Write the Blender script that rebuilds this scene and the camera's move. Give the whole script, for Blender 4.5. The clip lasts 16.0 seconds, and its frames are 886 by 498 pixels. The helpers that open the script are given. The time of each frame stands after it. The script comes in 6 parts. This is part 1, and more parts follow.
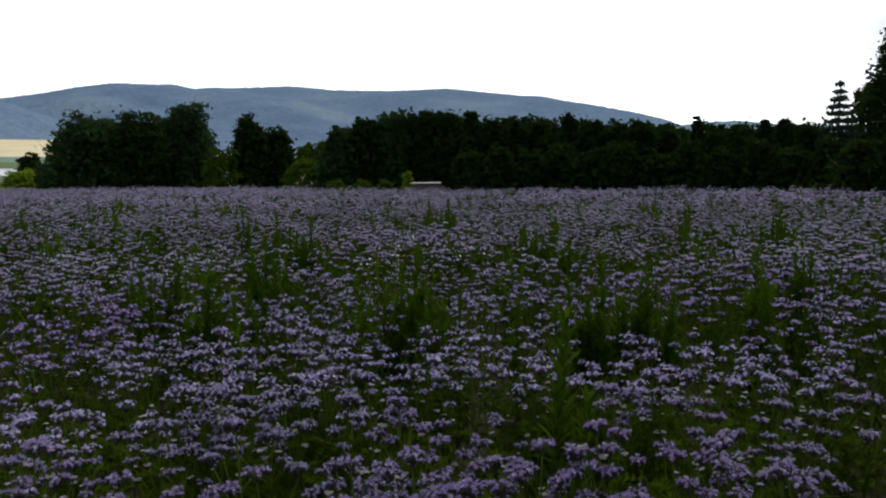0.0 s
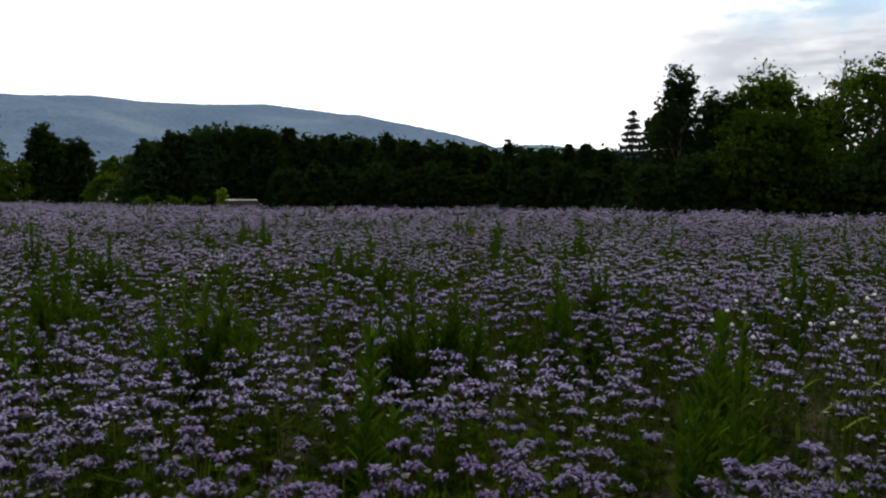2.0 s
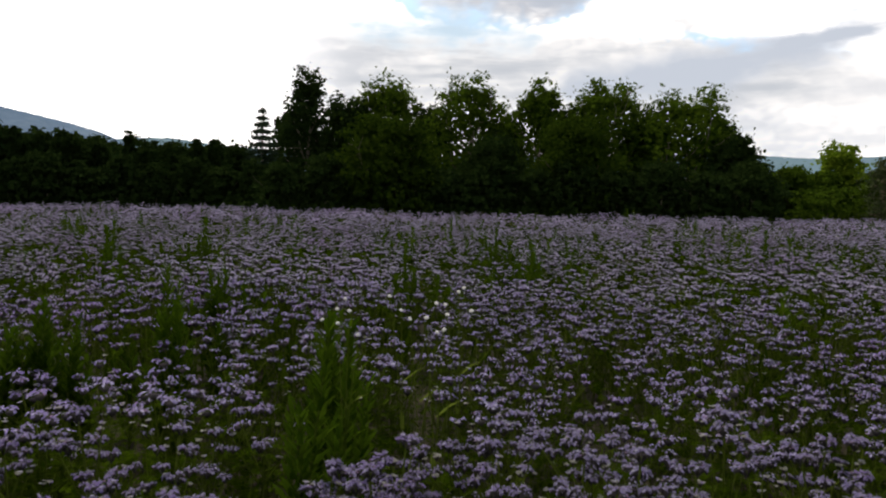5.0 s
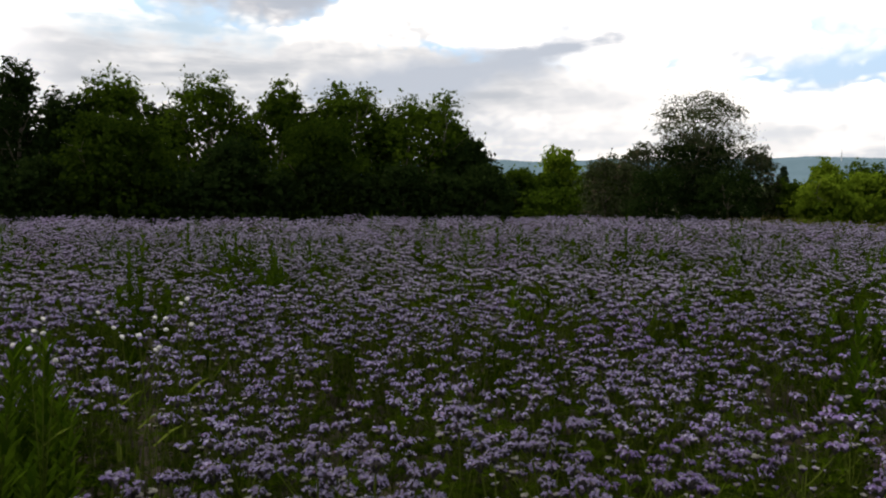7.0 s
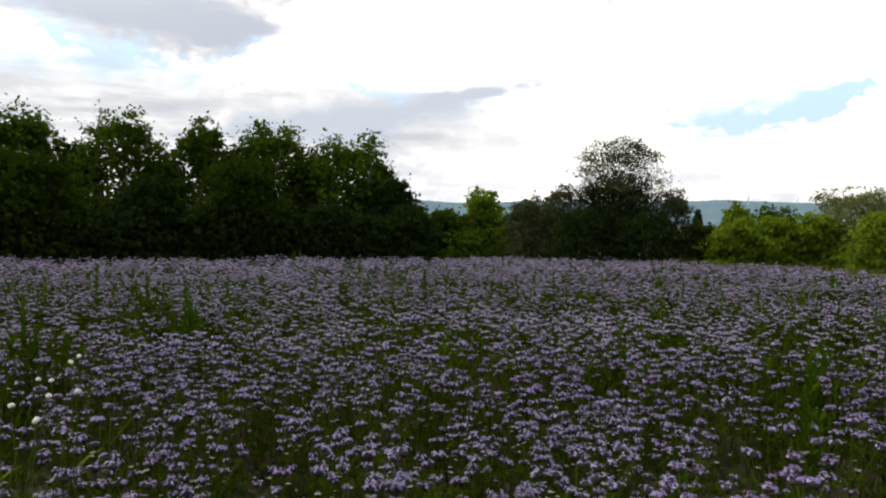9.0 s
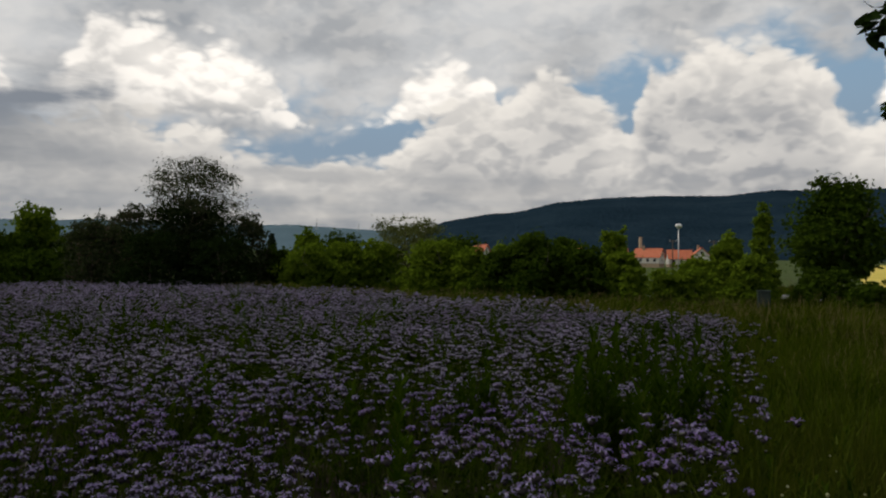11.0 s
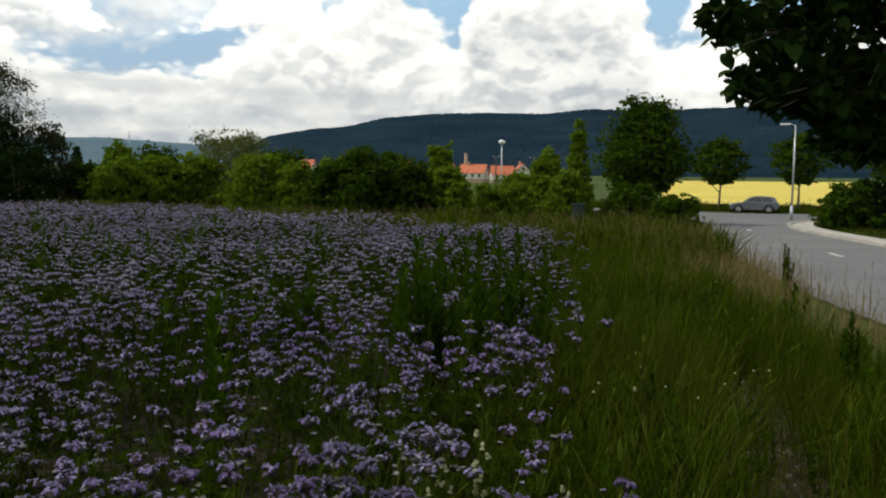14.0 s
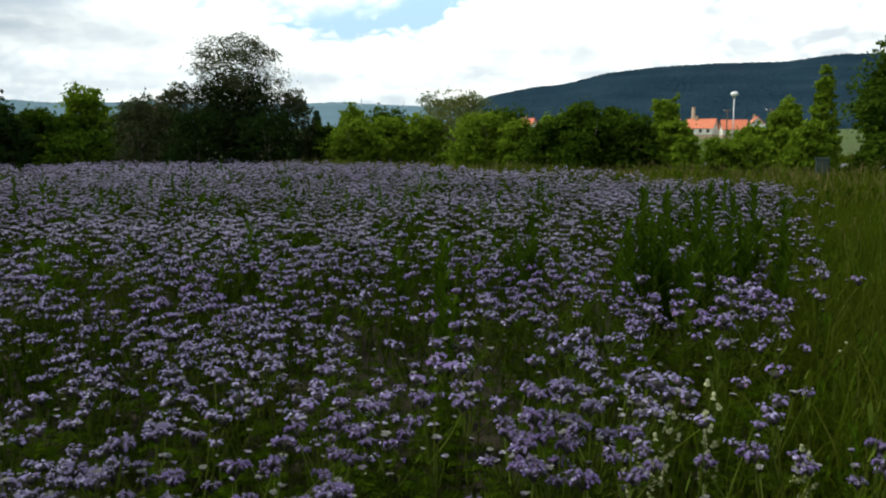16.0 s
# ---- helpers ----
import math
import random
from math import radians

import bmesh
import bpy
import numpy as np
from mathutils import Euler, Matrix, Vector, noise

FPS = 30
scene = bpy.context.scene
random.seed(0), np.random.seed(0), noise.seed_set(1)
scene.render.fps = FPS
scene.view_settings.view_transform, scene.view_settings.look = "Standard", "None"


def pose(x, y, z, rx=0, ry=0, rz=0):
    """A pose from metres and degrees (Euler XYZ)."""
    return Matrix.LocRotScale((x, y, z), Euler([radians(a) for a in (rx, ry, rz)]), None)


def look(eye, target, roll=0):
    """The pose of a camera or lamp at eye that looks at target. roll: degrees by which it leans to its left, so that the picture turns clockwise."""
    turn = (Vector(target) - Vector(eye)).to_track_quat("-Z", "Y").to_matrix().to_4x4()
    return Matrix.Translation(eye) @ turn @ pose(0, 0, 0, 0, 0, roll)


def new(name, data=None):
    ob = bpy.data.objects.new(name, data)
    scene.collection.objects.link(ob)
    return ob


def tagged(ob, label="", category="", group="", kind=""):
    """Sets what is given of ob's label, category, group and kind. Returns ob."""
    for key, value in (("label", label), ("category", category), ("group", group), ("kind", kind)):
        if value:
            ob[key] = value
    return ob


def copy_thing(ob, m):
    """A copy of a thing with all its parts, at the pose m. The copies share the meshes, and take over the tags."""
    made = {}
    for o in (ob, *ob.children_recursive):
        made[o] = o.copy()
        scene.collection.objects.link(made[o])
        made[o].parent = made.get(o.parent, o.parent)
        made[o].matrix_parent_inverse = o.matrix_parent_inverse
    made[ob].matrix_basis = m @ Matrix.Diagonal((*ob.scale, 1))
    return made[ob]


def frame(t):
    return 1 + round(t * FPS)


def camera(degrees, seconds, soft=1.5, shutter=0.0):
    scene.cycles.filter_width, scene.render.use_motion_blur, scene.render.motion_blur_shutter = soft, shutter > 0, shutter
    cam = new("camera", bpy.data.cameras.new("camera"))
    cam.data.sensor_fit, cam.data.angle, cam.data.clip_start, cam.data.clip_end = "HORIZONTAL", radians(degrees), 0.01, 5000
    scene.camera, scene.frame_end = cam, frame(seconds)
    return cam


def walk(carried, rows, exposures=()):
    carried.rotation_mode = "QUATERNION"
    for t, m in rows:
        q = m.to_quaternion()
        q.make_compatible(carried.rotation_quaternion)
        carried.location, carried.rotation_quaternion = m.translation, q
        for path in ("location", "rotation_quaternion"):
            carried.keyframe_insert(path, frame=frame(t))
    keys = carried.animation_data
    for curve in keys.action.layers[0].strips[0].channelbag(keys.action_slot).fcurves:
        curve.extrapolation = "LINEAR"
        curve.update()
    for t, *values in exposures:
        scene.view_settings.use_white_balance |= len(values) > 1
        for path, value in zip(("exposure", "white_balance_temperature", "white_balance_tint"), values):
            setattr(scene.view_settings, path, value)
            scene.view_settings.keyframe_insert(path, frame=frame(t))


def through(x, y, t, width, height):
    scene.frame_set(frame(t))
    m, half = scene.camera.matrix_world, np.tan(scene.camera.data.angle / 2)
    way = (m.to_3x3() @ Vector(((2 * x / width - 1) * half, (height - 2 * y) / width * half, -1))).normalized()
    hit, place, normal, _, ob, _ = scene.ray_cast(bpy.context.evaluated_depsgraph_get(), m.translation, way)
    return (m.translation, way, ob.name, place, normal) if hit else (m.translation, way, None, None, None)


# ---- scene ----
RNG = np.random.default_rng


def view(x, y, z, heading, pitch, roll):
    """The camera's pose from its place, its compass heading, its pitch and its lean, in degrees."""
    h, p = radians(heading), radians(pitch)
    eye = Vector((x, y, z))
    return look(eye, eye + Vector((math.sin(h) * math.cos(p), math.cos(h) * math.cos(p), math.sin(p))), roll)


cam = camera(59.1, 16.0, soft=2.2)
STAND = [
    (0, -0.000, -0.000, 1.597, 6.54, -5.64, -0.53),
    (0.5, 0.015, 0.010, 1.596, 9.34, -4.98, 0.06),
    (1, 0.023, 0.004, 1.599, 11.93, -4.67, 0.12),
    (1.5, 0.046, 0.025, 1.594, 15.30, -4.36, 0.20),
    (2, 0.066, 0.023, 1.594, 19.67, -4.34, 0.22),
    (2.5, 0.083, 0.028, 1.596, 24.47, -3.99, 0.90),
    (3, 0.097, 0.027, 1.600, 27.97, -3.35, 0.56),
    (3.5, 0.127, 0.026, 1.602, 31.91, -3.05, 0.67),
    (3.7, 0.137, 0.029, 1.603, 35.13, -3.05, 0.92),
    (5.8, 0.301, 0.095, 1.588, 52.19, -4.35, 1.08),
    (6, 0.320, 0.089, 1.584, 54.60, -4.20, 1.04),
    (6.5, 0.361, 0.101, 1.585, 59.63, -4.12, 0.81),
    (7, 0.396, 0.112, 1.588, 64.45, -3.65, 0.48),
    (7.5, 0.395, 0.133, 1.594, 62.52, -4.11, -0.92),
    (8, 0.487, 0.158, 1.595, 62.20, -4.17, -0.94),
    (8.5, 0.602, 0.205, 1.605, 66.08, -2.37, 1.79),
    (9, 0.664, 0.279, 1.601, 70.00, -0.64, 0.75),
    (9.2, 0.668, 0.345, 1.628, 76.83, -0.05, -1.87),
    (9.5, 0.719, 0.421, 1.621, 84.60, 1.06, -1.69),
    (9.6, 0.749, 0.428, 1.631, 85.84, 0.72, -1.11),
    (9.9, 0.812, 0.431, 1.631, 92.43, -0.32, 0.47),
    (10, 0.834, 0.428, 1.631, 92.77, -0.03, 0.68),
    (10.2, 0.858, 0.429, 1.645, 93.94, 0.54, 0.66),
    (12.3, 1.017, 0.367, 1.626, 111.66, 1.29, 1.14),
    (12.5, 1.030, 0.364, 1.627, 113.19, 1.32, 0.84),
    (13, 1.054, 0.346, 1.625, 115.85, 0.23, 0.81),
    (13.5, 1.060, 0.334, 1.618, 114.47, -1.39, 0.45),
    (14, 1.073, 0.332, 1.598, 113.12, -4.49, 0.80),
    (14.5, 1.078, 0.334, 1.579, 109.74, -6.51, 0.52),
    (15, 1.083, 0.337, 1.562, 106.22, -6.77, 0.06),
    (15.5, 1.075, 0.356, 1.551, 102.09, -7.28, 0.40),
    (16, 1.054, 0.371, 1.541, 97.15, -7.59, -0.11),
]
walk(cam, [(t, view(*v)) for t, *v in STAND], exposures=[(0, -0.28, 6350, 12), (2.5, -0.18, 6800, 13), (3.5, -0.15, 6950, 13.5), (6, -0.10, 7000, 13.5), (7.5, -0.22, 7000, 13.5), (8.5, -0.10, 7000, 13), (9, 0.03, 7000, 12.5), (9.5, -0.5, 7000, 12.5), (10, -1.45, 6900, 12),
    (12.5, -1.25, 6750, 9), (13, -1.12, 6650, 7), (13.5, -1.05, 6650, 7), (14, -0.72, 6700, 7), (14.5, -0.15, 6550, 5), (15.5, -0.09, 6550, 4), (16, -0.12, 6450, 3)])

# ---- world and sun ----
SUN_HEADING, SUN_HEIGHT = 28.0, 50.0


class Nodes:
    """Short hand for building node trees."""

    def __init__(self, tree):
        self.tree = tree

    def add(self, kind, **inputs):
        n = self.tree.nodes.new(kind)
        for k, v in inputs.items():
            self.put(n, k, v)
        return n

    def put(self, n, key, v):
        s = n.inputs[int(key[1:])] if key[0] == "i" and key[1:].isdigit() else n.inputs[key.replace("_", " ")]
        if isinstance(v, bpy.types.NodeSocket):
            self.tree.links.new(v, s)
        else:
            s.default_value = v

    def math(self, op, a, b=0.0, c=0.0, clamp=False):
        n = self.add("ShaderNodeMath", i0=a, i1=b, i2=c)
        n.operation, n.use_clamp = op, clamp
        return n.outputs[0]

    def noise(self, vector, scale, detail=4.0, rough=0.55, distortion=0.0):
        n = self.add("ShaderNodeTexNoise", Scale=scale, Detail=detail, Roughness=rough, Distortion=distortion)
        if vector is not None:
            self.put(n, "Vector", vector)
        return n.outputs[0]

    def mix(self, fac, a, b, blend="MIX"):
        n = self.tree.nodes.new("ShaderNodeMix")
        n.data_type, n.blend_type = "RGBA", blend
        for key, v in (("Factor_Float", fac), ("A_Color", a), ("B_Color", b)):
            s = [x for x in n.inputs if x.identifier == key][0]
            if isinstance(v, bpy.types.NodeSocket):
                self.tree.links.new(v, s)
            elif key == "Factor_Float":
                s.default_value = v
            else:
                s.default_value = (*v[:3], 1)
        return [x for x in n.outputs if x.identifier == "Result_Color"][0]

    def ramp(self, fac, stops, interp="LINEAR"):
        n = self.add("ShaderNodeValToRGB", Fac=fac)
        e = n.color_ramp.elements
        n.color_ramp.interpolation = interp
        while len(e) < len(stops):
            e.new(0.5)
        for el, (p, c) in zip(e, stops):
            el.position = p
            el.color = (*c[:3], 1) if not isinstance(c, (int, float)) else (c, c, c, 1)
        return n.outputs[0]

    def smooth(self, x, lo, hi):
        n = self.add("ShaderNodeMapRange", Value=x)
        n.interpolation_type = "SMOOTHSTEP"
        for k, v in (("From Min", lo), ("From Max", hi), ("To Min", 0.0), ("To Max", 1.0)):
            self.put(n, k, v)
        return n.outputs[0]


world = bpy.data.worlds.new("sky")
scene.world = world
world.use_nodes = True
world.node_tree.nodes.clear()
W = Nodes(world.node_tree)
sky = W.add("ShaderNodeTexSky")
sky.sky_type, sky.sun_disc = "NISHITA", False
sky.sun_elevation, sky.sun_rotation = radians(SUN_HEIGHT), radians(SUN_HEADING)
ray_dir = W.add("ShaderNodeTexCoord").outputs["Generated"]
axes = W.add("ShaderNodeSeparateXYZ", Vector=ray_dir)
height = W.math("ARCSINE", axes.outputs[2])
heading = W.math("ARCTAN2", axes.outputs[0], axes.outputs[1])
sun_way = Vector((math.sin(radians(SUN_HEADING)) * math.cos(radians(SUN_HEIGHT)), math.cos(radians(SUN_HEADING)) * math.cos(radians(SUN_HEIGHT)), math.sin(radians(SUN_HEIGHT))))
near_sun = W.add("ShaderNodeVectorMath", i0=ray_dir, i1=sun_way)
near_sun.operation = "DOT_PRODUCT"
glow = W.math("POWER", W.math("MAXIMUM", near_sun.outputs["Value"], 0.0), 4.0)
glow = W.math("MULTIPLY", glow, W.math("SUBTRACT", 1.0, W.math("MULTIPLY", W.smooth(heading, 0.70, 1.05), 0.8)))
# cumulus: flattened noise on the dome, more of it towards the sun and near the horizon
flat = W.add("ShaderNodeCombineXYZ", X=axes.outputs[0], Y=axes.outputs[1], Z=W.math("MULTIPLY", axes.outputs[2], 1.75))
puffs = W.noise(flat.outputs[0], 4.4, 9.0, 0.53, 0.0)


def lumps(vector):
    """Rounded heaps with sharp creases between, large and small, as in cauliflower clouds."""
    total = None
    for scale, weight in ((8.0, 0.50), (19.0, 0.32), (43.0, 0.18)):
        h = W.math("MULTIPLY", W.math("ABSOLUTE", W.math("SUBTRACT", W.noise(vector, scale, 1.0, 0.4), 0.5)), 3.6 * weight)
        total = h if total is None else W.math("ADD", total, h)
    return total


billow = lumps(flat.outputs[0])
lifted = W.add("ShaderNodeVectorMath", i0=flat.outputs[0], i1=(-0.006, 0.008, 0.024))
billow_above = lumps(lifted.outputs[0])
above = W.noise(lifted.outputs[0], 4.4, 9.0, 0.53, 0.0)
turn = W.math("DIVIDE", W.math("ADD", heading, math.pi), 2 * math.pi)
degrees_up = W.math("MULTIPLY", height, 57.3)
# how high the heaped bank of cumulus stands, by compass heading (value 1 is 40 degrees)
BANK = [(-180, 14), (-60, 18), (-35, 40), (28, 40), (37, 15), (46, 11.5), (56, 11.5), (64, 11), (72, 9), (80, 9.0), (84, 8.6), (88, 7.2), (90.5, 6.6), (93.3, 7.4), (95.5, 7.4), (97.8, 9.2), (100.4, 11.2), (104, 12), (106.7, 12.9), (109.1, 13.6), (111, 12), (113, 10.2),
        (114, 9.6), (114.8, 13.7), (118.6, 15), (122.7, 15), (126.3, 13.8), (127.2, 10), (130, 9.2), (136, 9), (150, 12), (180, 14)]
# a second storey of cumulus, its top by heading, and the lower edge of the grey deck above
UPPER = [(-180, 4), (40, 6), (50, 8), (61, 17), (64, 17), (70, 14.5), (71.8, 9.5), (74, 12), (76, 15.8), (80, 15), (85, 14.6), (88.5, 12.8), (90.5, 8), (96, 9), (98, 14.2), (101, 14.6), (104, 13.6), (106, 8), (128.5, 8), (130, 13.5), (133, 13.5), (135, 8), (180, 4)]
DECK = [(-180, 20), (-40, 13), (34, 13), (40, 14.5), (52, 14.0), (57, 16), (62, 13), (66, 10.5), (72, 9.5), (80, 11), (86, 11.6), (90, 12.6), (96, 12.4), (104, 12.4), (108, 14.6), (112, 15.6), (118, 16.6), (126, 17.6), (140, 21), (180, 20)]
bank, upper, deck_edge = (W.math("MULTIPLY", W.ramp(turn, [((h + 180) / 360, v / 40) for h, v in table]), 40.0) for table in (BANK, UPPER, DECK))
ragged = W.math("ADD", W.math("MULTIPLY", W.math("SUBTRACT", billow, 0.15), 4.2), W.math("MULTIPLY", W.math("SUBTRACT", puffs, 0.46), 4.0))
heap = W.math("ADD", W.math("SUBTRACT", bank, degrees_up), ragged)
heap_in = W.smooth(heap, -0.4, 0.9)
storey = W.math("MINIMUM", W.math("SUBTRACT", upper, degrees_up), W.math("MULTIPLY", W.math("SUBTRACT", degrees_up, 10.8), 2.0))
storey = W.math("ADD", storey, ragged)
storey_in = W.smooth(storey, -0.4, 1.2)
deck = W.math("ADD", W.math("SUBTRACT", degrees_up, deck_edge), W.math("MULTIPLY", W.math("SUBTRACT", puffs, 0.40), 18.0))
deck = W.math("ADD", deck, W.math("MULTIPLY", W.math("SUBTRACT", billow, 0.20), 4.0))
deck_in = W.smooth(deck, -1.0, 2.5)
relief = W.math("ADD", W.math("SUBTRACT", puffs, above), W.math("MULTIPLY", W.math("SUBTRACT", billow, billow_above), 0.8))
tone = W.smooth(W.noise(flat.outputs[0], 6.5, 4.0, 0.5), 0.34, 0.66)
lit = W.math("ADD", W.math("MULTIPLY", tone, 0.42), W.math("MULTIPLY", W.smooth(relief, -0.16, 0.16), 0.58))
top_rim = W.math("SUBTRACT", 1.0, W.smooth(heap, 0.4, 5.5))
lit_heap = W.math("ADD", W.math("MULTIPLY", lit, 0.66), W.math("MULTIPLY", top_rim, 0.48), clamp=True)
white = W.mix(lit_heap, (0.80, 0.86, 0.95), (2.25, 2.21, 2.11))
soft = W.math("SUBTRACT", 1.0, W.smooth(degrees_up, 3.0, 8.5))
streak = W.add("ShaderNodeCombineXYZ", X=axes.outputs[0], Y=axes.outputs[1], Z=W.math("MULTIPLY", axes.outputs[2], 6.5))
bands = W.smooth(W.noise(streak.outputs[0], 5.0, 6.0, 0.55), 0.36, 0.62)
low = W.mix(bands, (0.68, 0.76, 0.86), (1.40, 1.39, 1.35))
white = W.mix(W.math("MULTIPLY", soft, 0.65), white, low)
# blue-grey undersides between the two storeys
under = W.math("MULTIPLY", W.smooth(degrees_up, 5.2, 7.5), W.math("SUBTRACT", 1.0, W.smooth(degrees_up, 10.0, 12.5)))
under = W.math("MULTIPLY", under, W.math("SUBTRACT", 1.0, W.smooth(heading, 1.22, 1.48)))
white = W.mix(W.math("MULTIPLY", under, W.math("SUBTRACT", 1.0, W.math("MULTIPLY", bands, 0.35)), clamp=True), white, (0.60, 0.67, 0.76))
storey_rim = W.math("SUBTRACT", 1.0, W.smooth(W.math("SUBTRACT", upper, degrees_up), 1.0, 5.5))
lit_storey = W.math("ADD", W.math("MULTIPLY", lit, 0.6), W.math("MULTIPLY", storey_rim, 0.5), clamp=True)
bright = W.mix(lit_storey, (0.60, 0.67, 0.76), (2.9, 2.84, 2.72))
grey = W.mix(W.smooth(puffs, 0.42, 0.66), (1.55, 1.63, 1.71), (0.80, 0.89, 1.0))
grey = W.mix(W.math("SUBTRACT", 1.0, W.smooth(heading, 0.95, 1.2)), grey, (0.56, 0.60, 0.68))
grey = W.mix(W.math("MULTIPLY", lit, 0.4), grey, (2.2, 2.18, 2.12))
grey = W.mix(W.smooth(height, 0.35, 0.7), grey, (0.34, 0.38, 0.43))
blue = W.mix(1.0, sky.outputs[0], (0.15, 0.15, 0.15), "MULTIPLY")
haze = W.math("SUBTRACT", 1.0, W.smooth(height, 0.0, 0.75))
blue = W.mix(W.math("MULTIPLY", haze, 0.95), blue, (0.72, 1.18, 1.66))
veil = W.math("SUBTRACT", 1.0, W.smooth(degrees_up, 8.0, 16.0))
blue = W.mix(W.math("MULTIPLY", veil, 0.9), blue, (0.62, 0.86, 1.14))
heaven = W.mix(deck_in, blue, grey)
heaven = W.mix(storey_in, heaven, bright)
heaven = W.mix(heap_in, heaven, white)


def strip(middle, half):
    """1 inside a ragged strip of sky given by its middle height and half thickness, by heading."""
    half = [(half[0][0] - 2, -5), *half, (half[-1][0] + 2, -5)]
    m, h = (W.math("SUBTRACT", W.math("MULTIPLY", W.ramp(turn, [((a + 180) / 360, (v + 5) / 40) for a, v in table]), 40.0), 5.0) for table in (middle, half))
    away = W.math("ABSOLUTE", W.math("SUBTRACT", degrees_up, m))
    inside = W.math("ADD", W.math("SUBTRACT", h, away), W.math("MULTIPLY", W.math("SUBTRACT", bands, 0.5), 0.9))
    inside = W.math("ADD", inside, W.math("MULTIPLY", W.math("SUBTRACT", puffs, 0.5), 5.0))
    inside = W.math("ADD", inside, W.math("MULTIPLY", W.math("SUBTRACT", billow, 0.3), 1.6))
    return W.smooth(inside, -0.8, 1.3)


# towards the sun: a pale blue gap, a grey shelf of cloud over it, and long grey undersides
heaven = W.mix(strip([(28, 12), (51, 11.4)], [(32, -2.5), (42, 1.4), (47, 1.5), (53, 0)]), heaven, (0.64, 0.84, 1.02))
heaven = W.mix(strip([(36, 15.2), (60, 14.4)], [(34, -2), (41, 1.3), (55, 1.7), (59, 0)]), heaven, (0.54, 0.62, 0.74))
heaven = W.mix(strip([(55, 7.4), (62, 8.5), (70, 10.0), (78, 12.0)], [(54, 0), (60, 1.3), (66, 2.0), (72, 1.6), (78, 0)]), heaven, (0.60, 0.69, 0.82))
heaven = W.mix(W.math("MULTIPLY", strip([(52, 4.9), (92, 4.6)], [(52, 0), (60, 0.9), (80, 1.1), (92, 0.4)]), 0.85), heaven, (0.72, 0.80, 0.90))
heaven = W.mix(W.math("MULTIPLY", strip([(66, 7.2), (110, 6.4)], [(66, 0), (74, 0.5), (92, 0.6), (108, 0.2)]), 0.7), heaven, (0.84, 0.90, 0.98))
low_veil = W.math("MULTIPLY", W.math("POWER", W.math("MAXIMUM", near_sun.outputs["Value"], 0.0), 2.5), W.math("SUBTRACT", 1.6, W.math("MULTIPLY", W.smooth(height, 0.35, 0.6), 1.6)))
low_veil = W.math("MULTIPLY", low_veil, W.math("SUBTRACT", 1.0, W.smooth(heading, 0.42, 0.72)))
heaven = W.mix(W.math("MAXIMUM", low_veil, W.math("MULTIPLY", W.math("MULTIPLY", glow, W.smooth(degrees_up, 11.0, 30.0)), 0.8), clamp=True), heaven, (2.9, 2.9, 2.9))
back = W.add("ShaderNodeBackground", Color=heaven, Strength=1.0)
out = W.add("ShaderNodeOutputWorld", Surface=back.outputs[0])

sun_lamp = bpy.data.lights.new("sun", "SUN")
sun_lamp.energy, sun_lamp.angle, sun_lamp.color = 3.3, radians(0.6), (1.0, 0.95, 0.86)
sun = new("sun", sun_lamp)
sun.matrix_world = look(sun_way * 100, (0, 0, 0))

# ---- materials ----


def material(name):
    m = bpy.data.materials.new(name)
    m.use_nodes = True
    m.node_tree.nodes.clear()
    return m, Nodes(m.node_tree)


def finish(m, n, surface):
    n.add("ShaderNodeOutputMaterial", Surface=surface)
    return m


def bumped(n, h, strength=0.4, distance=0.02):
    return n.add("ShaderNodeBump", Strength=strength, Distance=distance, Height=h).outputs[0]


def leafy(name, dark, light, through=0.45, spread=1.0, gloss=0.05, odd=None, pale=None, violet=None):
    """Leaves and petals: each one its own tone, some light passing through."""
    m, n = material(name)
    geo = n.add("ShaderNodeNewGeometry")
    rnd = geo.outputs["Random Per Island"]
    big = n.noise(n.add("ShaderNodeTexCoord").outputs["Object"], 0.9 * spread, 2.0)
    f = n.math("ADD", n.math("MULTIPLY", rnd, 0.7), n.math("MULTIPLY", n.math("SUBTRACT", big, 0.35), 0.9), clamp=True)
    col = n.mix(f, dark, light)
    if violet:
        patch = n.noise(geo.outputs["Position"], 0.55, 3.0)
        col = n.mix(n.math("MULTIPLY", n.smooth(patch, 0.50, 0.66), 0.75), col, violet)
    if pale:
        col = n.mix(n.smooth(n.math("FRACT", n.math("MULTIPLY", rnd, 3.77)), 0.77, 0.87), col, pale)
    if odd:
        col = n.mix(n.smooth(n.math("FRACT", n.math("MULTIPLY", rnd, 7.31)), 0.86, 0.98), col, odd)
    d = n.add("ShaderNodeBsdfDiffuse", Color=col)
    t = n.add("ShaderNodeBsdfTranslucent", Color=col)
    a = n.add("ShaderNodeMixShader", Fac=through, i1=d.outputs[0], i2=t.outputs[0])
    if not gloss:
        return finish(m, n, a.outputs[0])
    g = n.add("ShaderNodeBsdfGlossy", Color=(1, 1, 1, 1), Roughness=0.35)
    b = n.add("ShaderNodeMixShader", Fac=gloss, i1=a.outputs[0], i2=g.outputs[0])
    return finish(m, n, b.outputs[0])


